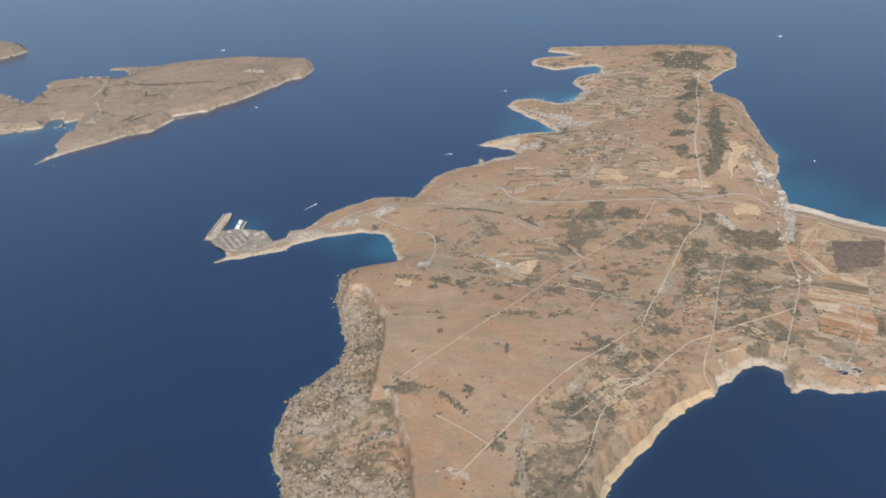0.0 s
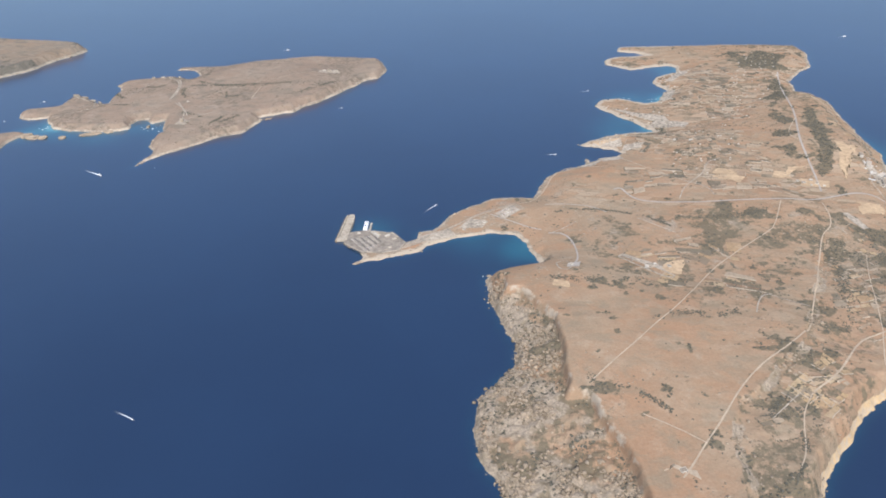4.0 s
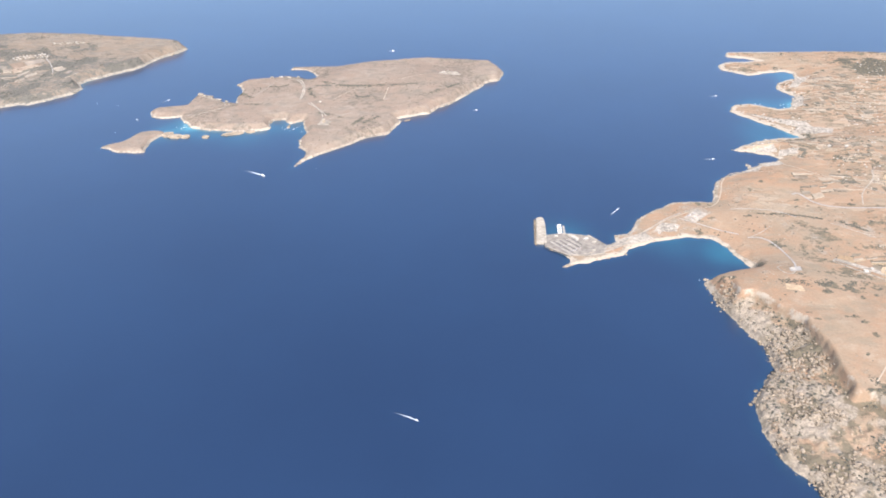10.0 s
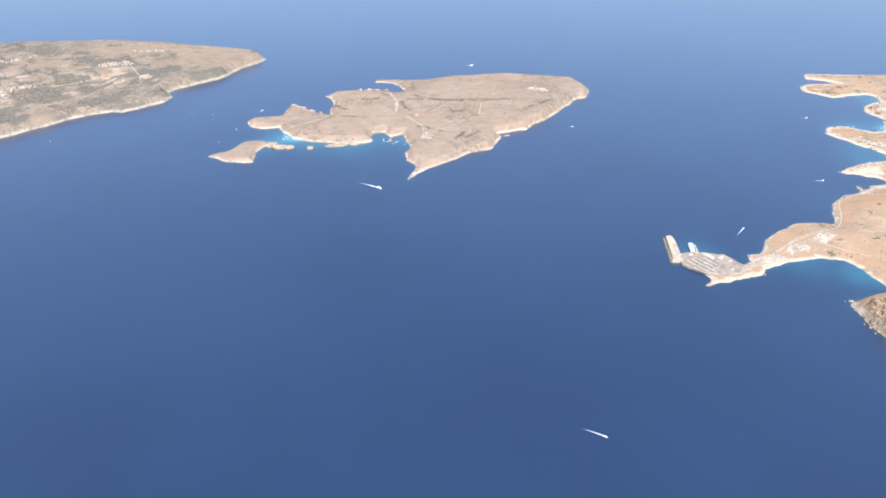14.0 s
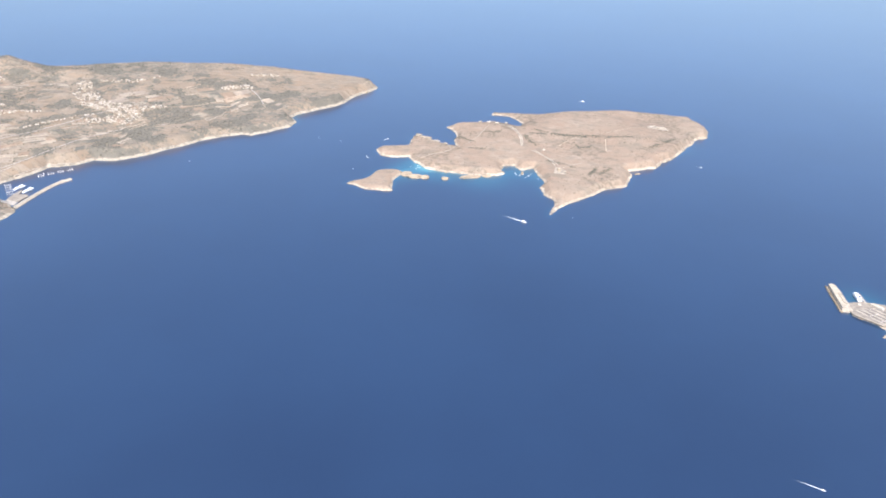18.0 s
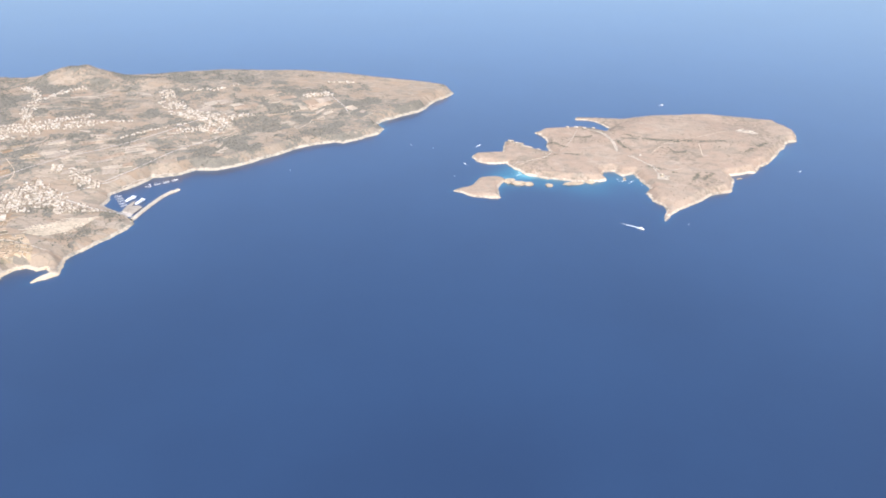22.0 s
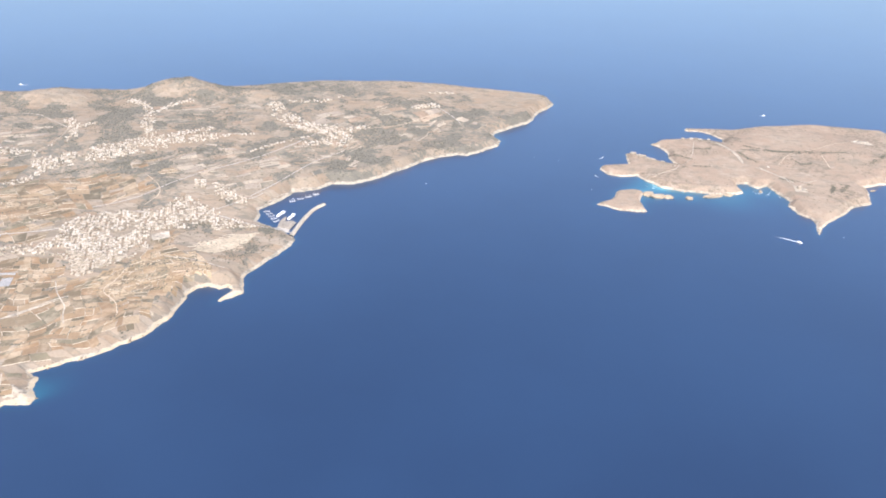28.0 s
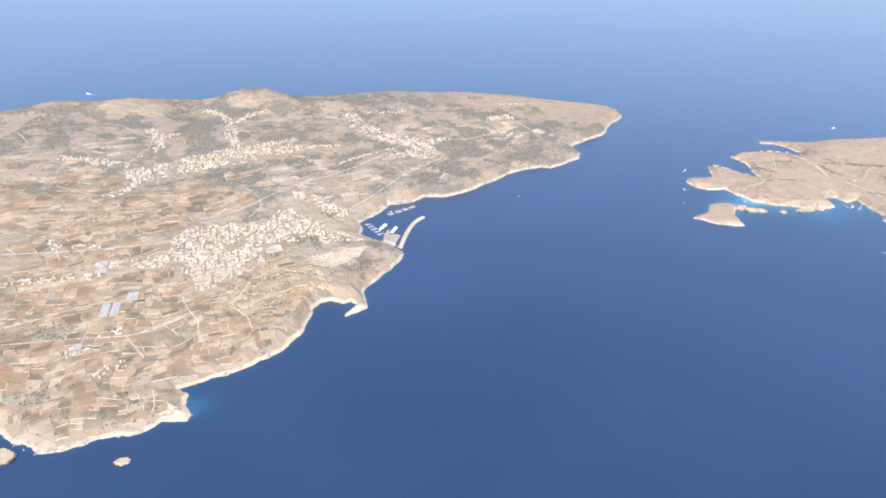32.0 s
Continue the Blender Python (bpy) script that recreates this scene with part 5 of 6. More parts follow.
for line in ([(-471, 1010), (-463, 983), (-451, 969)],
             [(-458, 1040), (-436, 1025), (-404, 1019), (-357, 1023)],
             [(-582, 995), (-572, 989), (-550, 968)],
             [(-570, 930), (-554, 938), (-528, 941)],
             [(-371, 873), (-362, 896), (-354, 901)],
             [(-359, 870), (-344, 894)],
             [(-433, 910), (-415, 898), (-394, 888)],
             [(-398, 988), (-389, 968), (-370, 975)],
             [(-280, 986), (-254, 1014), (-239, 1037)],
             [(-539, 1022), (-519, 1017), (-512, 1030)]):
    hedge(line, 4)
hedge([(-374, 865), (-366, 884), (-358, 897), (-344, 894)])
hedge([(-1462, 730), (-1418, 760), (-1354, 791), (-1287, 848)], 6)
hedge([(-1247, 513), (-1212, 507), (-1200, 528), (-1165, 542)], 4)
hedge([(-1235, 606), (-1212, 617), (-1190, 640), (-1152, 641), (-1120, 637), (-1104, 648)], 9)
hedge([(-1135, 547), (-1130, 586), (-1122, 613)], 13)
hedge([(-1128, 552), (-1114, 570), (-1105, 596)], 10)


def scree(x, y):
    d = malta.from_shore(x, y)
    k = malta.cliff(x, y)
    return np.where(d > -4.5, (0.25 + 0.75 * smooth(d, -2, 0)) * k * smooth(-malta.over_scarp(x, y), 0, 2) * (0.06 + 0.94 * smooth(fbm(x, y, 18, 3, 91), 0.0, 0.35)), 0)


x, y, rng = sown(30000, 15, 160, 215, 520, scree, 35)
scatter("boulders", x, y, 0.25 + 1.3 * rng.uniform(0, 1, len(x)) ** 3, ROCK_MAT, "tumbled grey limestone boulders on a cliff slope", "boulders", 0.85, 0.72, 36)


def shore_rocks(land, lo, hi):
    return lambda x, y: np.where((land.from_shore(x, y) > lo) & (land.from_shore(x, y) < hi), 0.55, 0)


x, y, rng = sown(60000, -130, 640, 215, 1260, shore_rocks(malta, -1.5, 3.5), 45)
scatter("shore_rocks", x, y, 0.3 + 1.1 * rng.uniform(0, 1, len(x)) ** 3, ROCK_MAT, "pale broken limestone along the waterline", "rocks", 0.5, 0.5, 46)
x, y, rng = sown(40000, -705, -165, 730, 1200, shore_rocks(comino, -1.2, 3.0), 55)
scatter("shore_rocks", x, y, 0.3 + 1.0 * rng.uniform(0, 1, len(x)) ** 3, ROCK_MAT, "pale broken limestone along the island shore", "rocks", 0.5, 0.5, 56)
x, y, rng = sown(60000, -1400, -760, 230, 1300, shore_rocks(gozo, -1.2, 4.5), 65)
scatter("shore_rocks", x, y, 0.3 + 1.2 * rng.uniform(0, 1, len(x)) ** 3, ROCK_MAT, "cream broken limestone along the far shore", "rocks", 0.4, 0.5, 66)


def sea_rock(x, y, rx, ry, h, turn, label, seed):
    """A low limestone stack that stands in the sea."""
    bm = bmesh.new()
    bmesh.ops.create_icosphere(bm, subdivisions=4, radius=1.0)
    for v in bm.verts:
        p = v.co.copy()
        k = 1 + 0.35 * noise.fractal(p * 1.6 + Vector((seed, 0, 0)), 1.0, 2.0, 4)
        top = min(p.z * 1.8, 0.75 + 0.12 * noise.noise(p * 4))
        v.co = Vector((p.x * rx * k, p.y * ry * k, top * h + 0.1 * h))
    me = bpy.data.meshes.new("sea_rock")
    bm.to_mesh(me)
    bm.free()
    me.materials.append(ROCK_MAT)
    return thing("sea_rock", me, pose(x, y, -0.2 * h, 0, 0, turn), label, "rock", "sea rocks")


for n, (x, y, rx, ry, h, turn) in enumerate([(-573, 831, 5, 4, 3, 0), (-540, 843, 13, 4, 3.2, 22), (-517, 852, 6, 4, 3, 10), (-616, 830, 10, 6, 4, 5), (-602, 831, 7, 5, 3, 0), (-629, 836, 8, 6, 4.5, 30), (-468, 872, 2, 4, 3, 0), (-304, 903, 5, 2, 1.2, 30),
                                             (-1238, 238, 6, 4, 2.2, 20), (-1333, 228, 9, 8, 5, 10), (-782, 1212, 8, 5, 3, 20), (-112, 560, 4, 3, 1, 0), (-98, 530, 6, 2, 0.8, 30), (28, 512, 2.5, 1.5, 1, 0)]):
    sea_rock(x, y, rx, ry, h, turn, "pale limestone rock standing in blue water", n * 7.3)

# the largest boulders of the slope, one by one
BOULDERS = []
for n in range(5):
    bm = bmesh.new()
    bmesh.ops.create_icosphere(bm, subdivisions=2, radius=1.0)
    for v in bm.verts:
        v.co *= 1 + 0.55 * noise.noise(v.co * 1.3 + Vector((9.1 * n, 0, 0)))
        v.co.z *= 0.75
    me = bpy.data.meshes.new("boulder")
    bm.to_mesh(me)
    bm.free()
    me.materials.append(BLOCK_MAT)
    BOULDERS.append(me)
x, y, rng = sown(2600, 20, 160, 225, 512, scree, 95)
z = ground_height(x, y)
for n in range(min(230, len(x))):
    size = 0.6 + 1.2 * rng.uniform() ** 2
    part("boulder", BOULDERS[n % 5], FIELD_GROUND["main"], "", pose(x[n], y[n], z[n] + 0.2 * size, 0, 0, rng.uniform(0, 360)) @ Matrix.Scale(size, 4))


# ---- bare outcrops and loose stones ----
def outcrops(x, y):
    return np.where(malta.from_shore(x, y) > 4, 0.55 * smooth(fbm(x, y, 40, 4, 111), 0.05, 0.4) * (1 - 0.85 * np.exp(-((x - 160) / 60) ** 2 - ((y - 390) / 80) ** 2)), 0)


x, y, rng = sown(95000, 60, 540, 240, 1245, outcrops, 113)
scatter("outcrops", x, y, 0.25 + 0.8 * rng.uniform(0, 1, len(x)) ** 3, ROCK_MAT, "pale flat limestone outcrops in dry grass", "rocks", 0.22, 0.5, 114)

def crag_stones(x, y):
    s = malta.from_east(x, y)
    return np.where(malta.from_shore(x, y) > 3, smooth(-s, -1, 1) * smooth(s, -16, -2) * smooth(-y, -600, -500) * (0.1 + 0.9 * smooth(fbm(x, y, 14, 3, 115), -0.05, 0.3)), 0)


x, y, rng = sown(26000, 180, 370, 240, 610, crag_stones, 117)
scatter("crag_stones", x, y, 0.35 + 1.2 * rng.uniform(0, 1, len(x)) ** 3, ROCK_MAT, "grey broken limestone along a low crag", "rocks", 0.7, 0.55, 118)

# ---- towns: flat-roofed limestone houses ----
def house_kind(w, d, h, wing, label):
    """A flat-roofed house at the origin with a parapet, a roof, a roof room, a door and windows."""
    rows = [(0, 0, -0.8, w, d, h + 0.8, 0)]
    rows += [(0, s * (d / 2 - 0.06), h, w, 0.12, 0.18, 0) for s in (-1, 1)] + [(s * (w / 2 - 0.06), 0, h, 0.12, d - 0.24, 0.18, 0) for s in (-1, 1)]
    if wing:
        rows.append((w * 0.5, d * 0.72, -0.8, w * 0.7, d * 0.6, h * 0.62 + 0.8, 0))
    ob = tagged(new("house", boxes("house", rows, HOUSE_MAT)), label, "house", "town houses")
    roof = part("roof", boxes("roof", [(0, 0, h + 0.004, w - 0.26, d - 0.26, 0.05, 0)], ROOF_MAT), ob, "pale flat roof")
    part("roof_room", boxes("roof_room", [(-w * 0.22, d * 0.2, h + 0.06, w * 0.34, d * 0.32, 0.5, 0)], ROOF_MAT), roof)
    part("door", boxes("door", [(0, -d / 2 - 0.01, 0, 0.24, 0.04, 0.44, 0)], DOOR_MAT), ob, "dark wooden door")
    pane = boxes("window", [(0, 0, 0, 0.3, 0.04, 0.3, 0)], GLASS_MAT)
    for x in (-w * 0.3, w * 0.3):
        part("window", pane, ob, "", pose(x, -d / 2 - 0.01, h - 0.5))
    return ob


HOUSE_SORTS = [house_kind(w, d, h, wing, label) for w, d, h, wing, label in (
    (2.1, 2.4, 1.3, False, "cream limestone town house with a flat roof"), (2.5, 2.2, 1.9, False, "tall pale limestone house with a flat roof"), (1.8, 2.6, 1.3, False, "narrow cream terrace house with a flat roof"),
    (2.2, 2.0, 1.3, True, "honey limestone house with a low wing"), (3.4, 2.3, 1.9, False, "long pale block of flats with a flat roof"), (2.0, 2.0, 0.8, True, "low whitewashed house with a side wing"))]


def plots(x0, x1, y0, y1, turn, across, deep, member, seed, full=0.86):
    """House places back to back in pairs of rows, with streets between that wind a little."""
    rng = np.random.default_rng(seed)
    half = max(x1 - x0, y1 - y0) * 0.75
    rows = np.arange(int(2 * half / deep))
    u, v = np.meshgrid(np.arange(-half, half, across), (rows // 2) * 2 * deep + (rows % 2) * deep * 0.8 - half)
    lane = (np.arange(u.shape[1])[None] + 3 * (rows // 6)[:, None]) % 9 == 0
    front = np.broadcast_to((rows % 2 == 0)[:, None], u.shape).ravel()
    u, v = u.ravel() + rng.uniform(-0.35, 0.35, u.size) * across / 2.4, v.ravel() + rng.uniform(-0.3, 0.3, u.size)
    bend = 20 * fbm(u, v, 70, 3, seed)
    lean = np.degrees(np.arctan((20 * fbm(u + 1, v, 70, 3, seed) - bend)))
    c, s = math.cos(radians(turn)), math.sin(radians(turn))
    x, y = (x0 + x1) / 2 + c * u - s * (v + bend), (y0 + y1) / 2 + s * u + c * (v + bend)
    m = member(x, y) + 3 * fbm(x, y, 20, 3, seed + 3)
    open_ground = fbm(x, y, 26, 3, seed + 7)
    keep = (m > 0) & ~lane.ravel() & (rng.uniform(0, 1, len(x)) < full - 0.3 + 0.03 * np.clip(m, 0, 10)) & (open_ground < 0.36) & (gozo.from_shore(x, y) > 5)
    return x[keep], y[keep], (turn + lean + rng.uniform(-4, 4, len(x)) + np.where(front, 0, 180))[keep], rng


core = lambda x, y: np.maximum.reduce([coast_distance(TOWN_CORE, x, y) + 1, capsule(x, y, -1242, 730, -1175, 701, 11), capsule(x, y, -1181, 630, -1166, 640, 9), capsule(x, y, -1404, 511, -1330, 530, 10)])
x, y, turns, rng = plots(-1420, -1160, 460, 740, 24, 2.5, 3.4, core, 3, 0.95)
order = np.argsort(y)
x, y, turns = x[order], y[order], turns[order]
z = ground_height(x, y)
for n in range(min(270, len(x))):
    copy_thing(HOUSE_SORTS[int(rng.integers(0, 6))], pose(x[n], y[n], z[n] + 0.1, 0, 0, turns[n]))


def town_block(name, x, y, turns, rng, label, low=0.7, high=2.0):
    """The rest of a town in one mesh: a body and a roof room for each house."""
    z, rows = ground_height(x, y), []
    for px, py, pz, turn in zip(x, y, z, turns):
        w, d, h = rng.uniform(1.5, 2.7), rng.uniform(1.6, 2.6), rng.uniform(low, high)
        rows.append((px, py, pz - 0.8, w, d, h + 0.8, turn))
        if rng.uniform() < 0.6:
            rows.append((px + rng.uniform(-0.5, 0.5), py + rng.uniform(-0.4, 0.4), pz + h, w * 0.35, d * 0.35, 0.5, turn))
    return tagged(new(name, boxes(name, rows, TOWN_MAT)), label, "houses", kind="stuff")


town_block("town_houses", x[270:], y[270:], turns[270:], rng, "dense cream limestone houses of a town")
for box, turn, seed, rows, label in (
    ((-1260, -1150, 660, 740), 30, 5, [(-1150, 640, -1115, 640, 3), (-1200, 640, -1160, 652, 4)], "cream houses above a harbour"),
    ((-1640, -1230, 660, 1080), 28, 7, GOZO_TOWNS, "long ridge town of pale limestone houses"),
    ((-1300, -940, 840, 1250), 30, 9, VILLAGE, "pale limestone village on a plateau"),
    ((-1560, -1380, 430, 580), 20, 11, [(-1480, 455, -1395, 486, 4), (-1455, 545, -1435, 548, 6), (-1495, 552, -1480, 540, 4), (-1320, 330, -1300, 345, 1)], "scattered cream farmhouses along a road"),
    ((-1360, -1250, 320, 420), 20, 13, [(-1312, 325, -1296, 345, 4), (-1350, 352, -1340, 358, 5), (-1335, 386, -1322, 392, 3)], "small white farm buildings between fields")):
    x, y, turns, rng = plots(*box, turn, 2.6, 3.4, many(rows), seed)
    town_block("town_houses", x, y, turns, rng, label)


def town_green(x, y):
    return np.where(coast_distance(TOWN_CORE, x, y) > 0, 0.5 * smooth(fbm(x, y, 24, 3, 97), -0.1, 0.3) + 0.1, 0)


x, y, rng = sown(4200, -1405, -1165, 470, 735, town_green, 75)
scatter("town_trees", x, y, rng.uniform(0.4, 1.0, len(x)), BUSH_MAT, "dark garden trees between houses", "trees", 0.8, 0.5, 76)

# ---- buildings on the mainland and the small island ----
def block(x, y, w, d, h, turn, label, category="building", mat=WHITE_MAT, floors=0, group=""):
    """A flat-roofed building with a parapet, a roof and bands of windows."""
    z = ground_at(x, y)
    rows = [(0, 0, -1.0, w, d, h + 1.0, 0)] + [(0, s * (d / 2 - 0.1), h, w, 0.2, 0.25, 0) for s in (-1, 1)] + [(s * (w / 2 - 0.1), 0, h, 0.2, d - 0.4, 0.25, 0) for s in (-1, 1)]
    ob = thing(category.replace(" ", "_"), boxes(category, rows, mat), pose(x, y, z + 0.05, 0, 0, turn), label, category, group)
    part("roof", boxes("roof", [(0, 0, h + 0.004, w - 0.42, d - 0.42, 0.06, 0)], ROOF_MAT), ob, "pale flat roof")
    for f in range(floors):
        for s in (-1, 1):
            n = max(2, int(w / 1.3))
            pane = [((k + 0.5) * w / n - w / 2, s * (d / 2 + 0.01), 0.2 + f * 0.7, w / n * 0.55, 0.05, 0.36, 0) for k in range(n)]
            part("window_band", boxes("window_band", pane, GLASS_MAT), ob)
    return ob


rng = random.Random(12)
for x, y, w, d, h, turn, floors in ((440, 742, 14, 5, 3.5, 70, 4), (449, 726, 12, 5, 3.5, 40, 4), (446, 708, 15, 5, 2.8, 75, 3), (452, 690, 8, 6, 2.1, 10, 2), (441, 700, 6, 4, 1.4, 30, 1), (440, 728, 7, 4, 1.4, 0, 1), (436, 757, 8, 4, 2.1, 80, 2), (450, 676, 9, 4, 1.4, 60, 1)):
    block(x, y, w, d, h, turn, "white seaside hotel block with rows of windows", "hotel", CREAM_MAT, floors, "hotel blocks")
for x, y in ((357, 696), (363, 690), (370, 694), (376, 689), (352, 700), (366, 702), (424, 523), (430, 517), (421, 516), (433, 524), (410, 402), (418, 399), (426, 396), (258, 806), (240, 812), (101, 506), (12, 604), (18, 609), (-2, 594), (176, 518), (168, 512), (188, 515), (157, 266)):
    block(x, y, rng.uniform(2.5, 5), rng.uniform(2, 3.5), rng.uniform(0.7, 1.5), rng.uniform(0, 90), "small white flat-roofed building on dry land", "building", CREAM_MAT, 1, "scattered buildings")


def huts(name, count, box, member, label, seed, mat=TOWN_MAT):
    r = np.random.default_rng(seed)
    x, y = r.uniform(box[0], box[1], count), r.uniform(box[2], box[3], count)
    keep = (member(x, y) > 0) & (malta.from_shore(x, y) > 2.5)
    x, y = x[keep], y[keep]
    z = ground_height(x, y)
    rows = [(a, b, c - 0.5, r.uniform(1.2, 2.8), r.uniform(1.0, 2.0), 0.5 + r.uniform(0.5, 0.9), r.choice((10, 35, 60)) + r.uniform(-6, 6)) for a, b, c in zip(x, y, z)]
    return tagged(new(name, boxes(name, rows, mat)), label, "huts", kind="stuff")


huts("beach_huts", 900, (150, 310, 790, 1130), many([(176, 940, 235, 905, 9), (200, 902, 250, 868, 8), (140, 820, 180, 843, 6), (178, 792, 196, 806, 6), (250, 1000, 272, 1030, 7), (262, 1050, 300, 1105, 8), (250, 972, 262, 985, 7)]), "clusters of small white boathouses by the shore", 31)
huts("caravans", 420, (415, 470, 570, 780), many([(432, 588, 440, 640, 5), (440, 640, 452, 668, 8), (438, 715, 446, 750, 8)]), "rows of white caravans and sheds below the ridge", 33, CARAVAN_MAT)
huts("farm_sheds", 700, (180, 460, 700, 1230), many([(250, 740, 330, 900, 26), (330, 900, 430, 1150, 24)]), "scattered small farm sheds and rubble rooms", 35, TOWN_MAT)

# the watch tower and the hotel of the small island
tz = ground_at(-417, 872)
tower = thing("watch_tower", boxes("watch_tower", [(0, 0, -1, 4.4, 4.4, 1.8, 0), (0, 0, 0.8, 3.6, 3.6, 3.0, 0)] + [(sx * 1.7, sy * 1.7, 3.8, 1.0, 1.0, 1.0, 0) for sx in (-1, 1) for sy in (-1, 1)], HOUSE_MAT), pose(-417, 872, tz, 0, 0, 15), "square limestone watch tower on a hill", "tower")
part("roof", boxes("roof", [(0, 0, 3.804, 3.4, 3.4, 0.06, 0)], ROOF_MAT), tower)
part("door", boxes("door", [(0, -1.82, 1.0, 0.4, 0.06, 0.7, 0)], DOOR_MAT), tower)
for x, y, w, d, turn in ((-637, 986, 9, 3, -8), (-622, 983, 10, 3, -8), (-607, 978, 9, 3, -20), (-628, 978, 4, 3, 10), (-592, 970, 6, 2.5, -40), (-585, 962, 4, 2.5, -50), (-520, 1070, 6, 2, 10), (-534, 1072, 6, 2, 15), (-548, 1068, 5, 2, 20), (-505, 1072, 4, 2, -20), (-268, 1090, 5, 2.5, 20), (-258, 1086, 6, 2.5, 20), (-248, 1092, 5, 2.5, 10), (-262, 1098, 4, 2, 30), (-440, 950, 3, 2, 0), (-408, 868, 3, 2, 0)):
    block(x, y, w, d, 1.3, turn, "low cream flat-roofed building on the bare island", "building", HOUSE_MAT, 1, "island buildings")

# greenhouses on the far island
for x, y, w, d, turn in ((-1356, 427, 9.5, 26, 20), (-1346, 430, 9.5, 27, 20), (-1341, 456, 12, 17, 20), (-1399, 497, 14, 9, 20), (-1350, 471, 20, 3, 8), (-1416, 548, 10, 5, 20), (-1347, 360, 8, 12, 22)):
    z = ground_at(x, y)
    hoops, k = [], int(w / 1.6)
    verts, faces = [], []
    for n in range(k):
        base = len(verts)
        for j in range(7):
            a = math.pi * j / 6
            for e in (-d / 2, d / 2):
                verts.append(((n + 0.5 - k / 2) * 1.6 + 0.78 * math.cos(a), e, 0.75 * math.sin(a)))
        faces += [(base + 2 * j, base + 2 * j + 1, base + 2 * j + 3, base + 2 * j + 2) for j in range(6)]
        faces += [tuple(base + 2 * j for j in range(7)), tuple(base + 2 * j + 1 for j in reversed(range(7)))]
    thing("greenhouse", mesh_of("greenhouse", verts, faces, SHEET_MAT), pose(x, y, z + 0.2, 0, 0, turn), "grey plastic-sheeted greenhouse tunnels side by side", "greenhouse", "greenhouses")


def settling_pond(x, y, radius):
    """A round tank with a wall, sunk water and a bridge across."""
    z, n = ground_at(x, y), 28
    verts, faces = [], []
    for k in range(n):
        a = 2 * math.pi * k / n
        verts += [(r * math.cos(a), r * math.sin(a), h) for r, h in ((radius, -0.8), (radius, 0.7), (radius - 0.35, 0.7), (radius - 0.35, 0.1))]
    for k in range(n):
        m = (k + 1) % n
        faces += [(4 * k + j, 4 * m + j, 4 * m + j + 1, 4 * k + j + 1) for j in range(3)]
    ob = thing("settling_pond", mesh_of("settling_pond", verts, faces, CONCRETE_MAT), pose(x, y, z + 0.3), "round concrete settling pond with dark water", "pond", "settling ponds")
    ring = [((radius - 0.36) * math.cos(2 * math.pi * k / n), (radius - 0.36) * math.sin(2 * math.pi * k / n), 0.15) for k in range(n)]
    part("water_surface", mesh_of("water_surface", ring, [tuple(range(n))], GLASS_MAT), ob, "dark still water")
    part("walkway", boxes("walkway", [(0, 0, 0.704, 2 * radius, 0.4, 0.12, 30)], CONCRETE_MAT), ob)
    return ob


settling_pond(418.5, 395, 3.4)
settling_pond(429, 398.5, 3.2)

# ---- harbours, ships and boats ----
def prism(name, outline, z0, z1, mat, slope=0.0):
    """A solid with that outline; slope widens its foot."""
    cx, cy = sum(p[0] for p in outline) / len(outline), sum(p[1] for p in outline) / len(outline)
    n = len(outline)
    verts = [(x + (x - cx) * slope, y + (y - cy) * slope, z0) for x, y in outline] + [(x, y, z1) for x, y in outline]
    faces = [tuple(range(n, 2 * n)), tuple(reversed(range(n)))] + [(k, (k + 1) % n, n + (k + 1) % n, n + k) for k in range(n)]
    return mesh_of(name, verts, faces, mat)


quay = tagged(new("quay", prism("quay", [(-121, 574), (-120, 563), (-97, 546), (-80, 545), (-62, 551), (-57, 566), (-67, 579), (-73, 586), (-81, 586), (-105, 589), (-120, 584)], -3, 2.0, QUAY_MAT)), "worn concrete ferry quay with marked car lanes", "quay", kind="structure")
breakwater = tagged(new("breakwater", prism("breakwater", [(-128.5, 569), (-128, 616), (-126, 621), (-122, 622), (-120, 619), (-118.5, 606), (-118, 569)], -3, 2.6, MOLE_MAT, 0.02)), "broad cream concrete breakwater with a raised wall", "breakwater", kind="structure")
part("parapet", boxes("parapet", [(-127.2, 594, 2.6, 1.4, 46, 1.5, 0)], MOLE_MAT), breakwater)
part("landing", boxes("landing", [(-120.5, 592, 2.604, 3.4, 20, 0.5, 0)], PALE_MAT), breakwater, "pale raised landing")
for k in range(26):
    part("armour_block", boxes("armour_block", [(0, 0, 0, 1.8, 1.8, 1.6, 0)], ROCK_MAT), breakwater, "", pose(-128.9 - (k % 2) * 0.6, 568 + k * 2, -0.5, 10 * math.sin(k), 12 * math.cos(2.1 * k), 40 * k))
for k in range(15):
    cx, cy = -103.5 + 1.5 * 0.75 * k, 559.0 + 1.5 * 0.66 * k
    part("lane", boxes("lane", [(cx, cy, 2.004, 0.55 if k % 2 else 1.2, 33 - 1.3 * k, 0.22 if k % 2 else 0.03, 41)], PALE_MAT if k % 2 else (DARK_MAT if k % 4 else CONCRETE_MAT)), quay, "pale raised divider" if k % 2 else "vehicle lane")
for x, y, w, d, turn in ((-93, 587.2, 24, 1.2, -7), (-71, 581, 14, 1.2, -52), (-107, 553, 28, 1.2, -37), (-88, 546.6, 17, 1.2, -3), (-70, 549, 19, 1.2, 18), (-60, 560, 1.2, 14, -18)):
    part("kerb", boxes("kerb", [(x, y, 2.004, w, d, 0.3, turn)], PALE_MAT), quay, "pale concrete kerb")
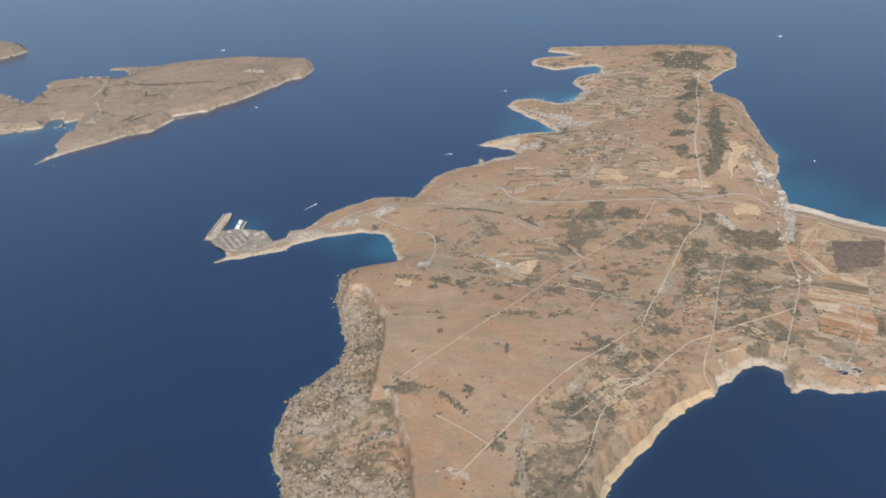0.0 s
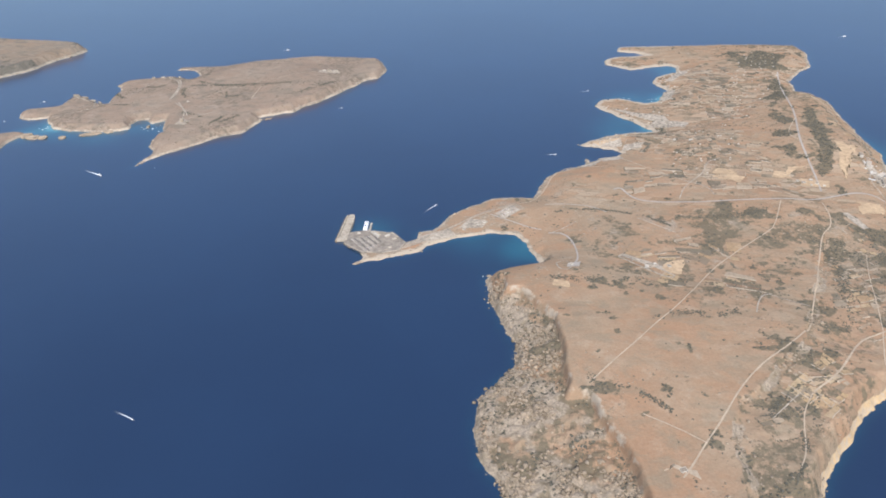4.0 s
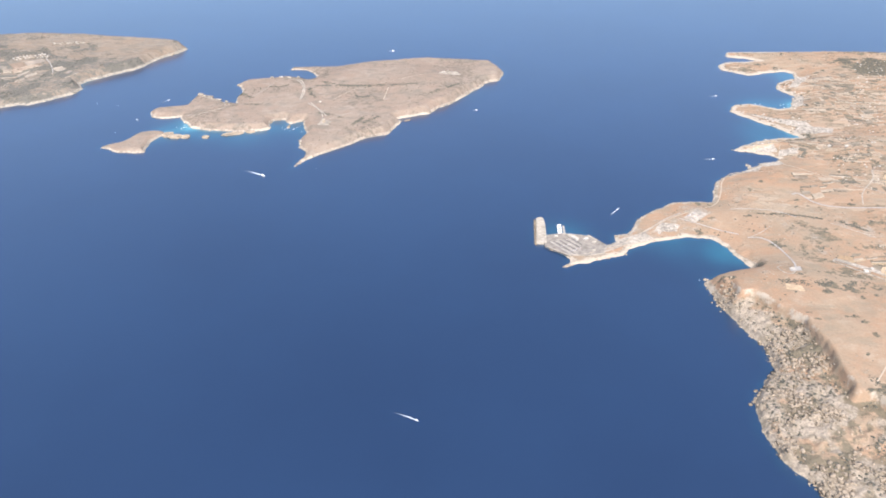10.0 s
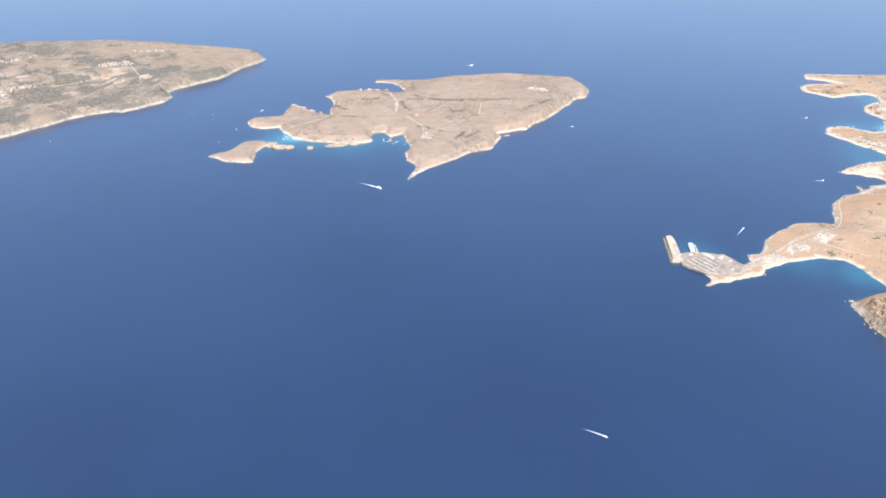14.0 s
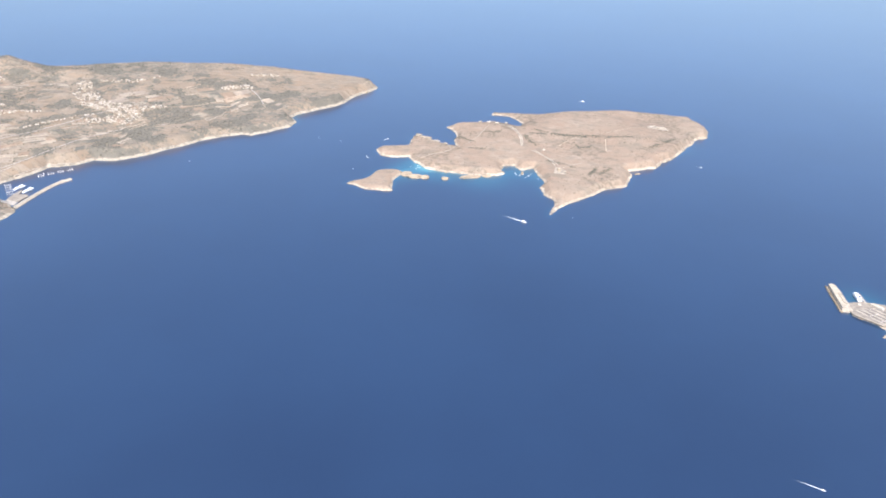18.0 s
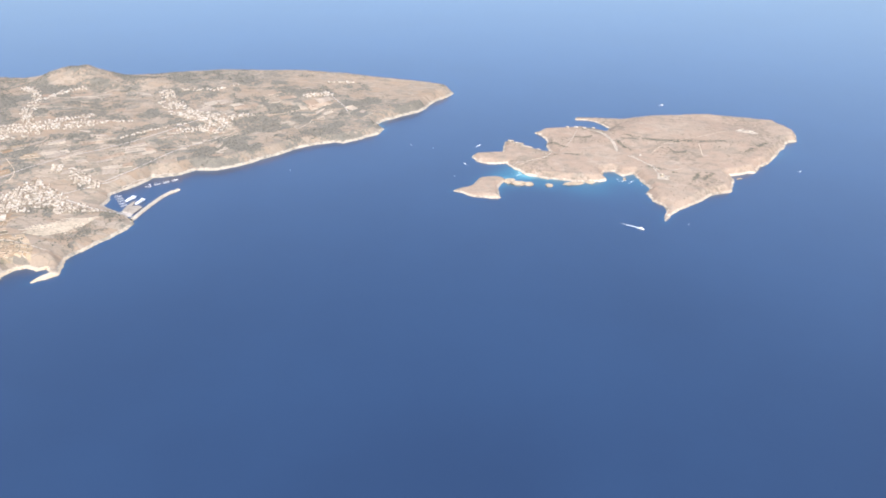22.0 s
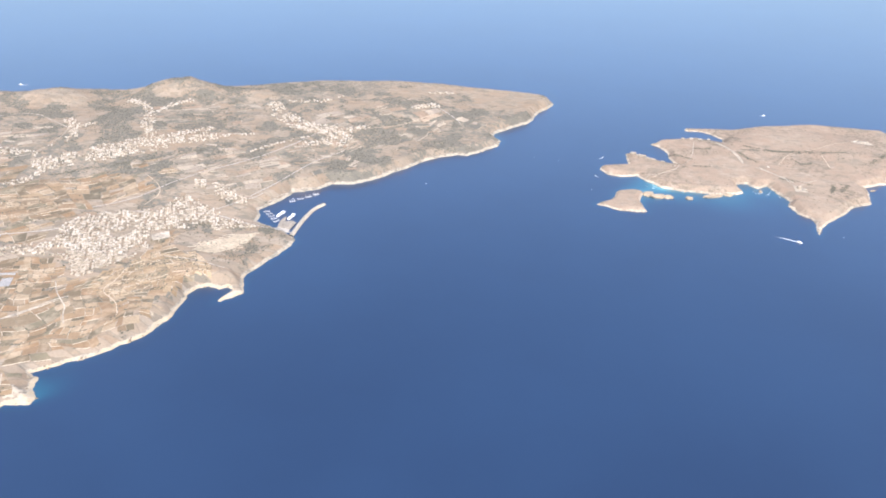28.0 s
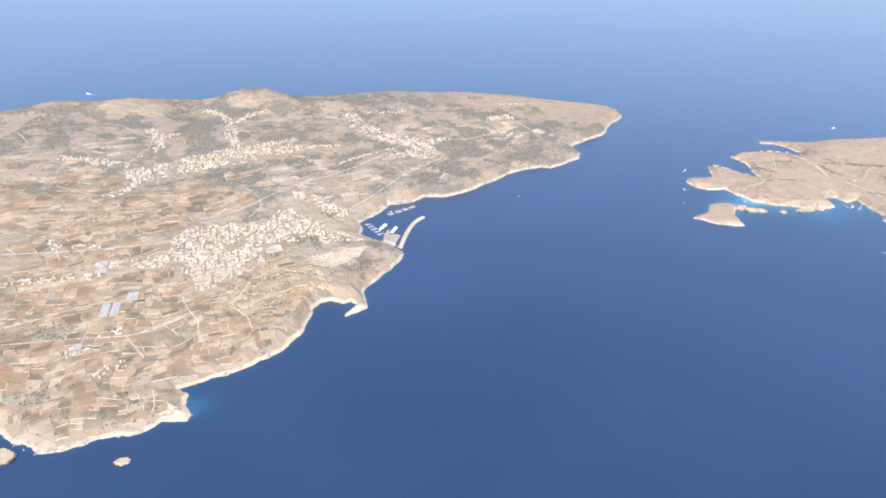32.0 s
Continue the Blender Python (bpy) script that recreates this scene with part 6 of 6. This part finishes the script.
terminal = thing("ferry_terminal", boxes("ferry_terminal", [(0, 0, 0, 2.6, 13, 1.8, 0), (0, -2, 1.8, 1.8, 5, 0.7, 0)], CREAM_MAT), pose(-91, 580, 2.04, 0, 0, 41), "long cream ferry terminal building on the quay", "terminal")
part("roof", boxes("roof", [(0, 4, 1.804, 2.3, 4.4, 0.08, 0)], ROOF_MAT), terminal)
canopy = part("canopy", boxes("canopy", [(2.6, 0, 1.3, 1.8, 12, 0.15, 0)], ROOF_MAT), terminal, "long pale canopy")
for k in range(4):
    part("post", boxes("post", [(3.3, -5 + 3.3 * k, 0, 0.2, 0.2, 1.3, 0)], CONCRETE_MAT), canopy)
for x, y, w, d, h, turn in ((-78, 578, 5, 2.6, 1.2, 41), (-70, 572, 4, 2.2, 1.0, 41), (-72, 556, 3.4, 2.0, 1.0, 20), (-108, 582, 3, 2, 1.2, 0)):
    kiosk = thing("kiosk", boxes("kiosk", [(0, 0, 0, w, d, h, 0)], CREAM_MAT), pose(x, y, 2.03, 0, 0, turn), "small white flat-roofed kiosk on the quay", "kiosk", "quay kiosks")
    part("roof", boxes("roof", [(0, 0, h + 0.004, w + 0.3, d + 0.3, 0.12, 0)], ROOF_MAT), kiosk, "pale overhanging roof")
pier = tagged(new("pier", boxes("pier", [(-99.2, 597, -2, 2.2, 19, 3.4, 3)], CONCRETE_MAT)), "narrow concrete mooring pier beside a ferry", "pier", kind="structure")


def parked(name, rows, label):
    """Rows of parked cars: bodies with cabins; each row is x, y, z, heading, count."""
    out = []
    for x, y, z, turn, count in rows:
        c, s = math.cos(radians(turn)), math.sin(radians(turn))
        for n in range(count):
            px, py = x + c * n * 0.85, y + s * n * 0.85
            out += [(px, py, z, 0.36, 0.85, 0.16, turn), (px, py, z + 0.16, 0.33, 0.45, 0.12, turn)]
    return tagged(new(name, boxes(name, out, CAR_MAT)), label, "cars", kind="stuff")


parked("parked_cars", [(-104, 562, 2.03, 30, 14), (-96, 553, 2.03, 30, 18), (-100, 575, 2.03, 30, 12), (32, 627, ground_at(40, 630) + 0.5, 40, 20), (36, 622, ground_at(42, 627) + 0.5, 40, 18)], "rows of parked cars on pale ground")


def hull(name, length, beam, height, mat, bow=0.3):
    """A boat's hull along +y: pointed bow, square stern, flared sides."""
    verts, faces, n = [], [], 9
    for k in range(n):
        t = k / (n - 1)
        half = beam / 2 * (1 if t < 1 - bow else max(0.02, 1 - ((t - 1 + bow) / bow) ** 1.8))
        y = (t - 0.5) * length
        for z, f in ((-0.25 * height, 0.55), (0.35 * height, 0.92), (height * (1 + 0.18 * t * t), 1.0)):
            verts += [(-half * f, y, z), (half * f, y, z)]
    for k in range(n - 1):
        a, b = 6 * k, 6 * (k + 1)
        faces += [(a, b, b + 2, a + 2), (a + 2, b + 2, b + 4, a + 4), (a + 4, b + 4, b + 5, a + 5), (a + 5, b + 5, b + 3, a + 3), (a + 3, b + 3, b + 1, a + 1)]
    faces.append((0, 2, 4, 5, 3, 1))
    return mesh_of(name, verts, faces, mat)


def ferry(x, y, turn, label, length=16.0):
    k = length / 16
    ob = thing("ferry", hull("ferry", length, 3.6 * k, 1.4 * k, WHITE_MAT, 0.22), pose(x, y, 0.0, 0, 0, turn), label, "ferry", "ferries")
    part("waterline_band", hull("waterline_band", length * 1.004, 3.63 * k, 0.42 * k, HULL_MAT, 0.22), ob, "dark blue hull band")
    deck_house = part("superstructure", boxes("superstructure", [(0, -0.5 * k, 1.4 * k, 3.3 * k, 11 * k, 0.8 * k, 0), (0, 0.3 * k, 2.2 * k, 2.9 * k, 8 * k, 0.7 * k, 0)], WHITE_MAT), ob)
    bridge = part("bridge", boxes("bridge", [(0, 3.6 * k, 2.9 * k, 3.2 * k, 1.5 * k, 0.6 * k, 0)], WHITE_MAT), ob)
    part("window_band", boxes("window_band", [(0, 3.6 * k, 3.1 * k, 3.26 * k, 1.56 * k, 0.25 * k, 0)], GLASS_MAT), bridge, "dark bridge windows")
    part("window_band", boxes("window_band", [(0, -0.5 * k, 1.75 * k, 3.36 * k, 10 * k, 0.2 * k, 0)], GLASS_MAT), deck_house, "dark saloon windows")
    part("funnel", boxes("funnel", [(0, -3.0 * k, 2.9 * k, 0.9 * k, 1.4 * k, 1.2 * k, 0)], HULL_MAT), ob, "blue funnel")
    part("mast", boxes("mast", [(0, 2.6 * k, 2.9 * k, 0.12 * k, 0.12 * k, 1.8 * k, 0)], WHITE_MAT), ob)
    return ob


ferry(-104, 599, 2, "white car ferry berthed at the quay", 19)
ferry(-1117, 690, -20, "white car ferry berthed stern to in the harbour", 17)
ferry(-1101, 684, -14, "white car ferry moored beside the inner quay", 17)


def wake(x, y, turn, length, width):
    """A fan of foam behind a boat that heads along turn."""
    n, verts, faces, thick = 14, [], [], []
    for k in range(n):
        t = k / (n - 1)
        half = width * (0.35 + 0.65 * t**0.8) / 2
        bend = 0.12 * length * t * t
        for j, s in enumerate((-1, -0.35, 0.35, 1)):
            verts.append((half * s + bend, -t * length, 0.07))
            thick.append((0.95 if j in (1, 2) else 0.3) * (1 - t) ** 1.1)
    for k in range(n - 1):
        faces += [(4 * k + j, 4 * k + j + 1, 4 * k + j + 5, 4 * k + j + 4) for j in range(3)]
    me = mesh_of("wake", verts, faces, FOAM_MAT, False)
    spread(me, "thick", np.array(thick))
    return thing("wake", me, pose(x, y, 0, 0, 0, turn), "white foaming wake on blue water", "wake", "wakes")


def motor_boat(x, y, turn, length, label, trail=0.0):
    ob = thing("motor_boat", hull("motor_boat", length, length * 0.28, length * 0.13, WHITE_MAT, 0.45), pose(x, y, 0.0, 0, 0, turn), label, "boat", "boats")
    cabin = part("cabin", boxes("cabin", [(0, -0.02 * length, length * 0.13, length * 0.19, length * 0.34, length * 0.09, 0), (0, -0.05 * length, length * 0.22, length * 0.16, length * 0.2, length * 0.07, 0)], WHITE_MAT), ob, "white cabin")
    part("windscreen", boxes("windscreen", [(0, 0.16 * length, length * 0.14, length * 0.17, length * 0.03, length * 0.07, 0)], GLASS_MAT), cabin, "dark glass")
    if trail:
        c, s = math.cos(radians(turn)), math.sin(radians(turn))
        wake(x - math.sin(radians(turn)) * -0.4 * length, y - c * 0.4 * length, turn, trail, length * 0.62)
    return ob


for x, y, turn, length, trail in ((-221, 311, -117, 3.2, 22), (-37, 650, -37, 3.4, 24), (-374, 1244, -80, 5.5, 12), (606, 1300, -80, 6, 16), (-1822, 1188, 80, 8, 20), (-685, 974, -37, 3.5, 15), (-208, 948, -75, 3.2, 8), (149, 1019, -85, 3.2, 14), (95, 788, -85, 3.2, 14), (-700, 893, 40, 3, 10), (511, 779, 0, 3, 6)):
    motor_boat(x, y, turn, length, "white motor boat speeding over blue water", trail)
cruiser = motor_boat(-458, 715, -121, 7, "large white excursion boat under way", 34)
part("top_deck", boxes("top_deck", [(0, -0.5, 1.55, 1.2, 2.6, 0.4, 0)], WHITE_MAT), cruiser)

rng = random.Random(77)
moored = motor_boat(-472, 866, 20, 1.9, "small white boat at anchor over shallows")
for n in range(34):
    x, y = (rng.gauss(-462, 11), rng.gauss(868, 5)) if n < 14 else ((rng.gauss(-622, 14), rng.gauss(866, 5)) if n < 26 else (rng.gauss(235, 18), rng.gauss(985, 8)))
    if max(land.from_shore(np.array([x]), np.array([y]))[0] for land in LANDS) < -2.5:
        copy_thing(moored, pose(x, y, 0, 0, 0, rng.uniform(0, 360)))
for x, y in ((-792, 956), (-945, 823), (-1323, 239), (-708, 842), (-398, 738), (470, 815), (-755, 948), (22, 511)):
    copy_thing(moored, pose(x, y, 0, 0, 0, rng.uniform(0, 360)))

# the harbour of the far island: mole, pontoons and yachts
mole = tagged(new("mole", ribbon("mole", [(-1085, 630), (-1085, 660), (-1083, 693), (-1079, 714), (-1070, 730)], 6.0, MOLE_MAT, -1.0, 2.0, 0.1, 2.6)), "curved concrete harbour mole", "mole", kind="structure")
part("wall", ribbon("wall", [(-1085.5, 638), (-1084.5, 660), (-1082.5, 700), (-1076, 722)], 1.0, CONCRETE_MAT, 1.4, 2.0, 0.05, 1.1), mole, "raised sea wall")
tagged(new("quay", prism("quay", [(-1110, 654), (-1092, 650), (-1090, 668), (-1096, 672), (-1105, 670), (-1107, 682), (-1110, 682), (-1112, 668)], -2, 1.2, QUAY_MAT)), "concrete ferry pier inside the harbour", "quay", kind="structure")
yacht = motor_boat(-1117, 740, -40, 2.6, "white yacht moored in the marina")
part("mast", boxes("mast", [(0, 0.2, 0.3, 0.06, 0.06, 3.0, 0)], WHITE_MAT), yacht)


def pontoon(x, y, turn, length, berths, sizes):
    ob = thing("pontoon", boxes("pontoon", [(0, 0, -0.1, 0.7, length, 0.35, 0)], CONCRETE_MAT), pose(x, y, 0, 0, 0, turn), "pale floating pontoon with moored yachts", "pontoon", "pontoons")
    c, s = math.cos(radians(turn)), math.sin(radians(turn))
    for n in range(berths):
        t = ((n // 2 + 0.5) / (berths / 2) - 0.5) * length
        side = 1 if n % 2 else -1
        px, py = side * 1.9 * sizes, t
        copy_thing(yacht, pose(x + c * px - s * py, y + s * px + c * py, 0, 0, 0, turn + 90 * side) @ Matrix.Scale(sizes, 4))
    return ob


for k in range(4):
    pontoon(-1116 + 8.5 * k, 733 + 9 * k, -60 + 6 * k, 9, 6, 0.95)
for k in range(5):
    pontoon(-1139 + 5.5 * k, 696 - 6.5 * k, -70 + 8 * k, 9, 8, 0.62)
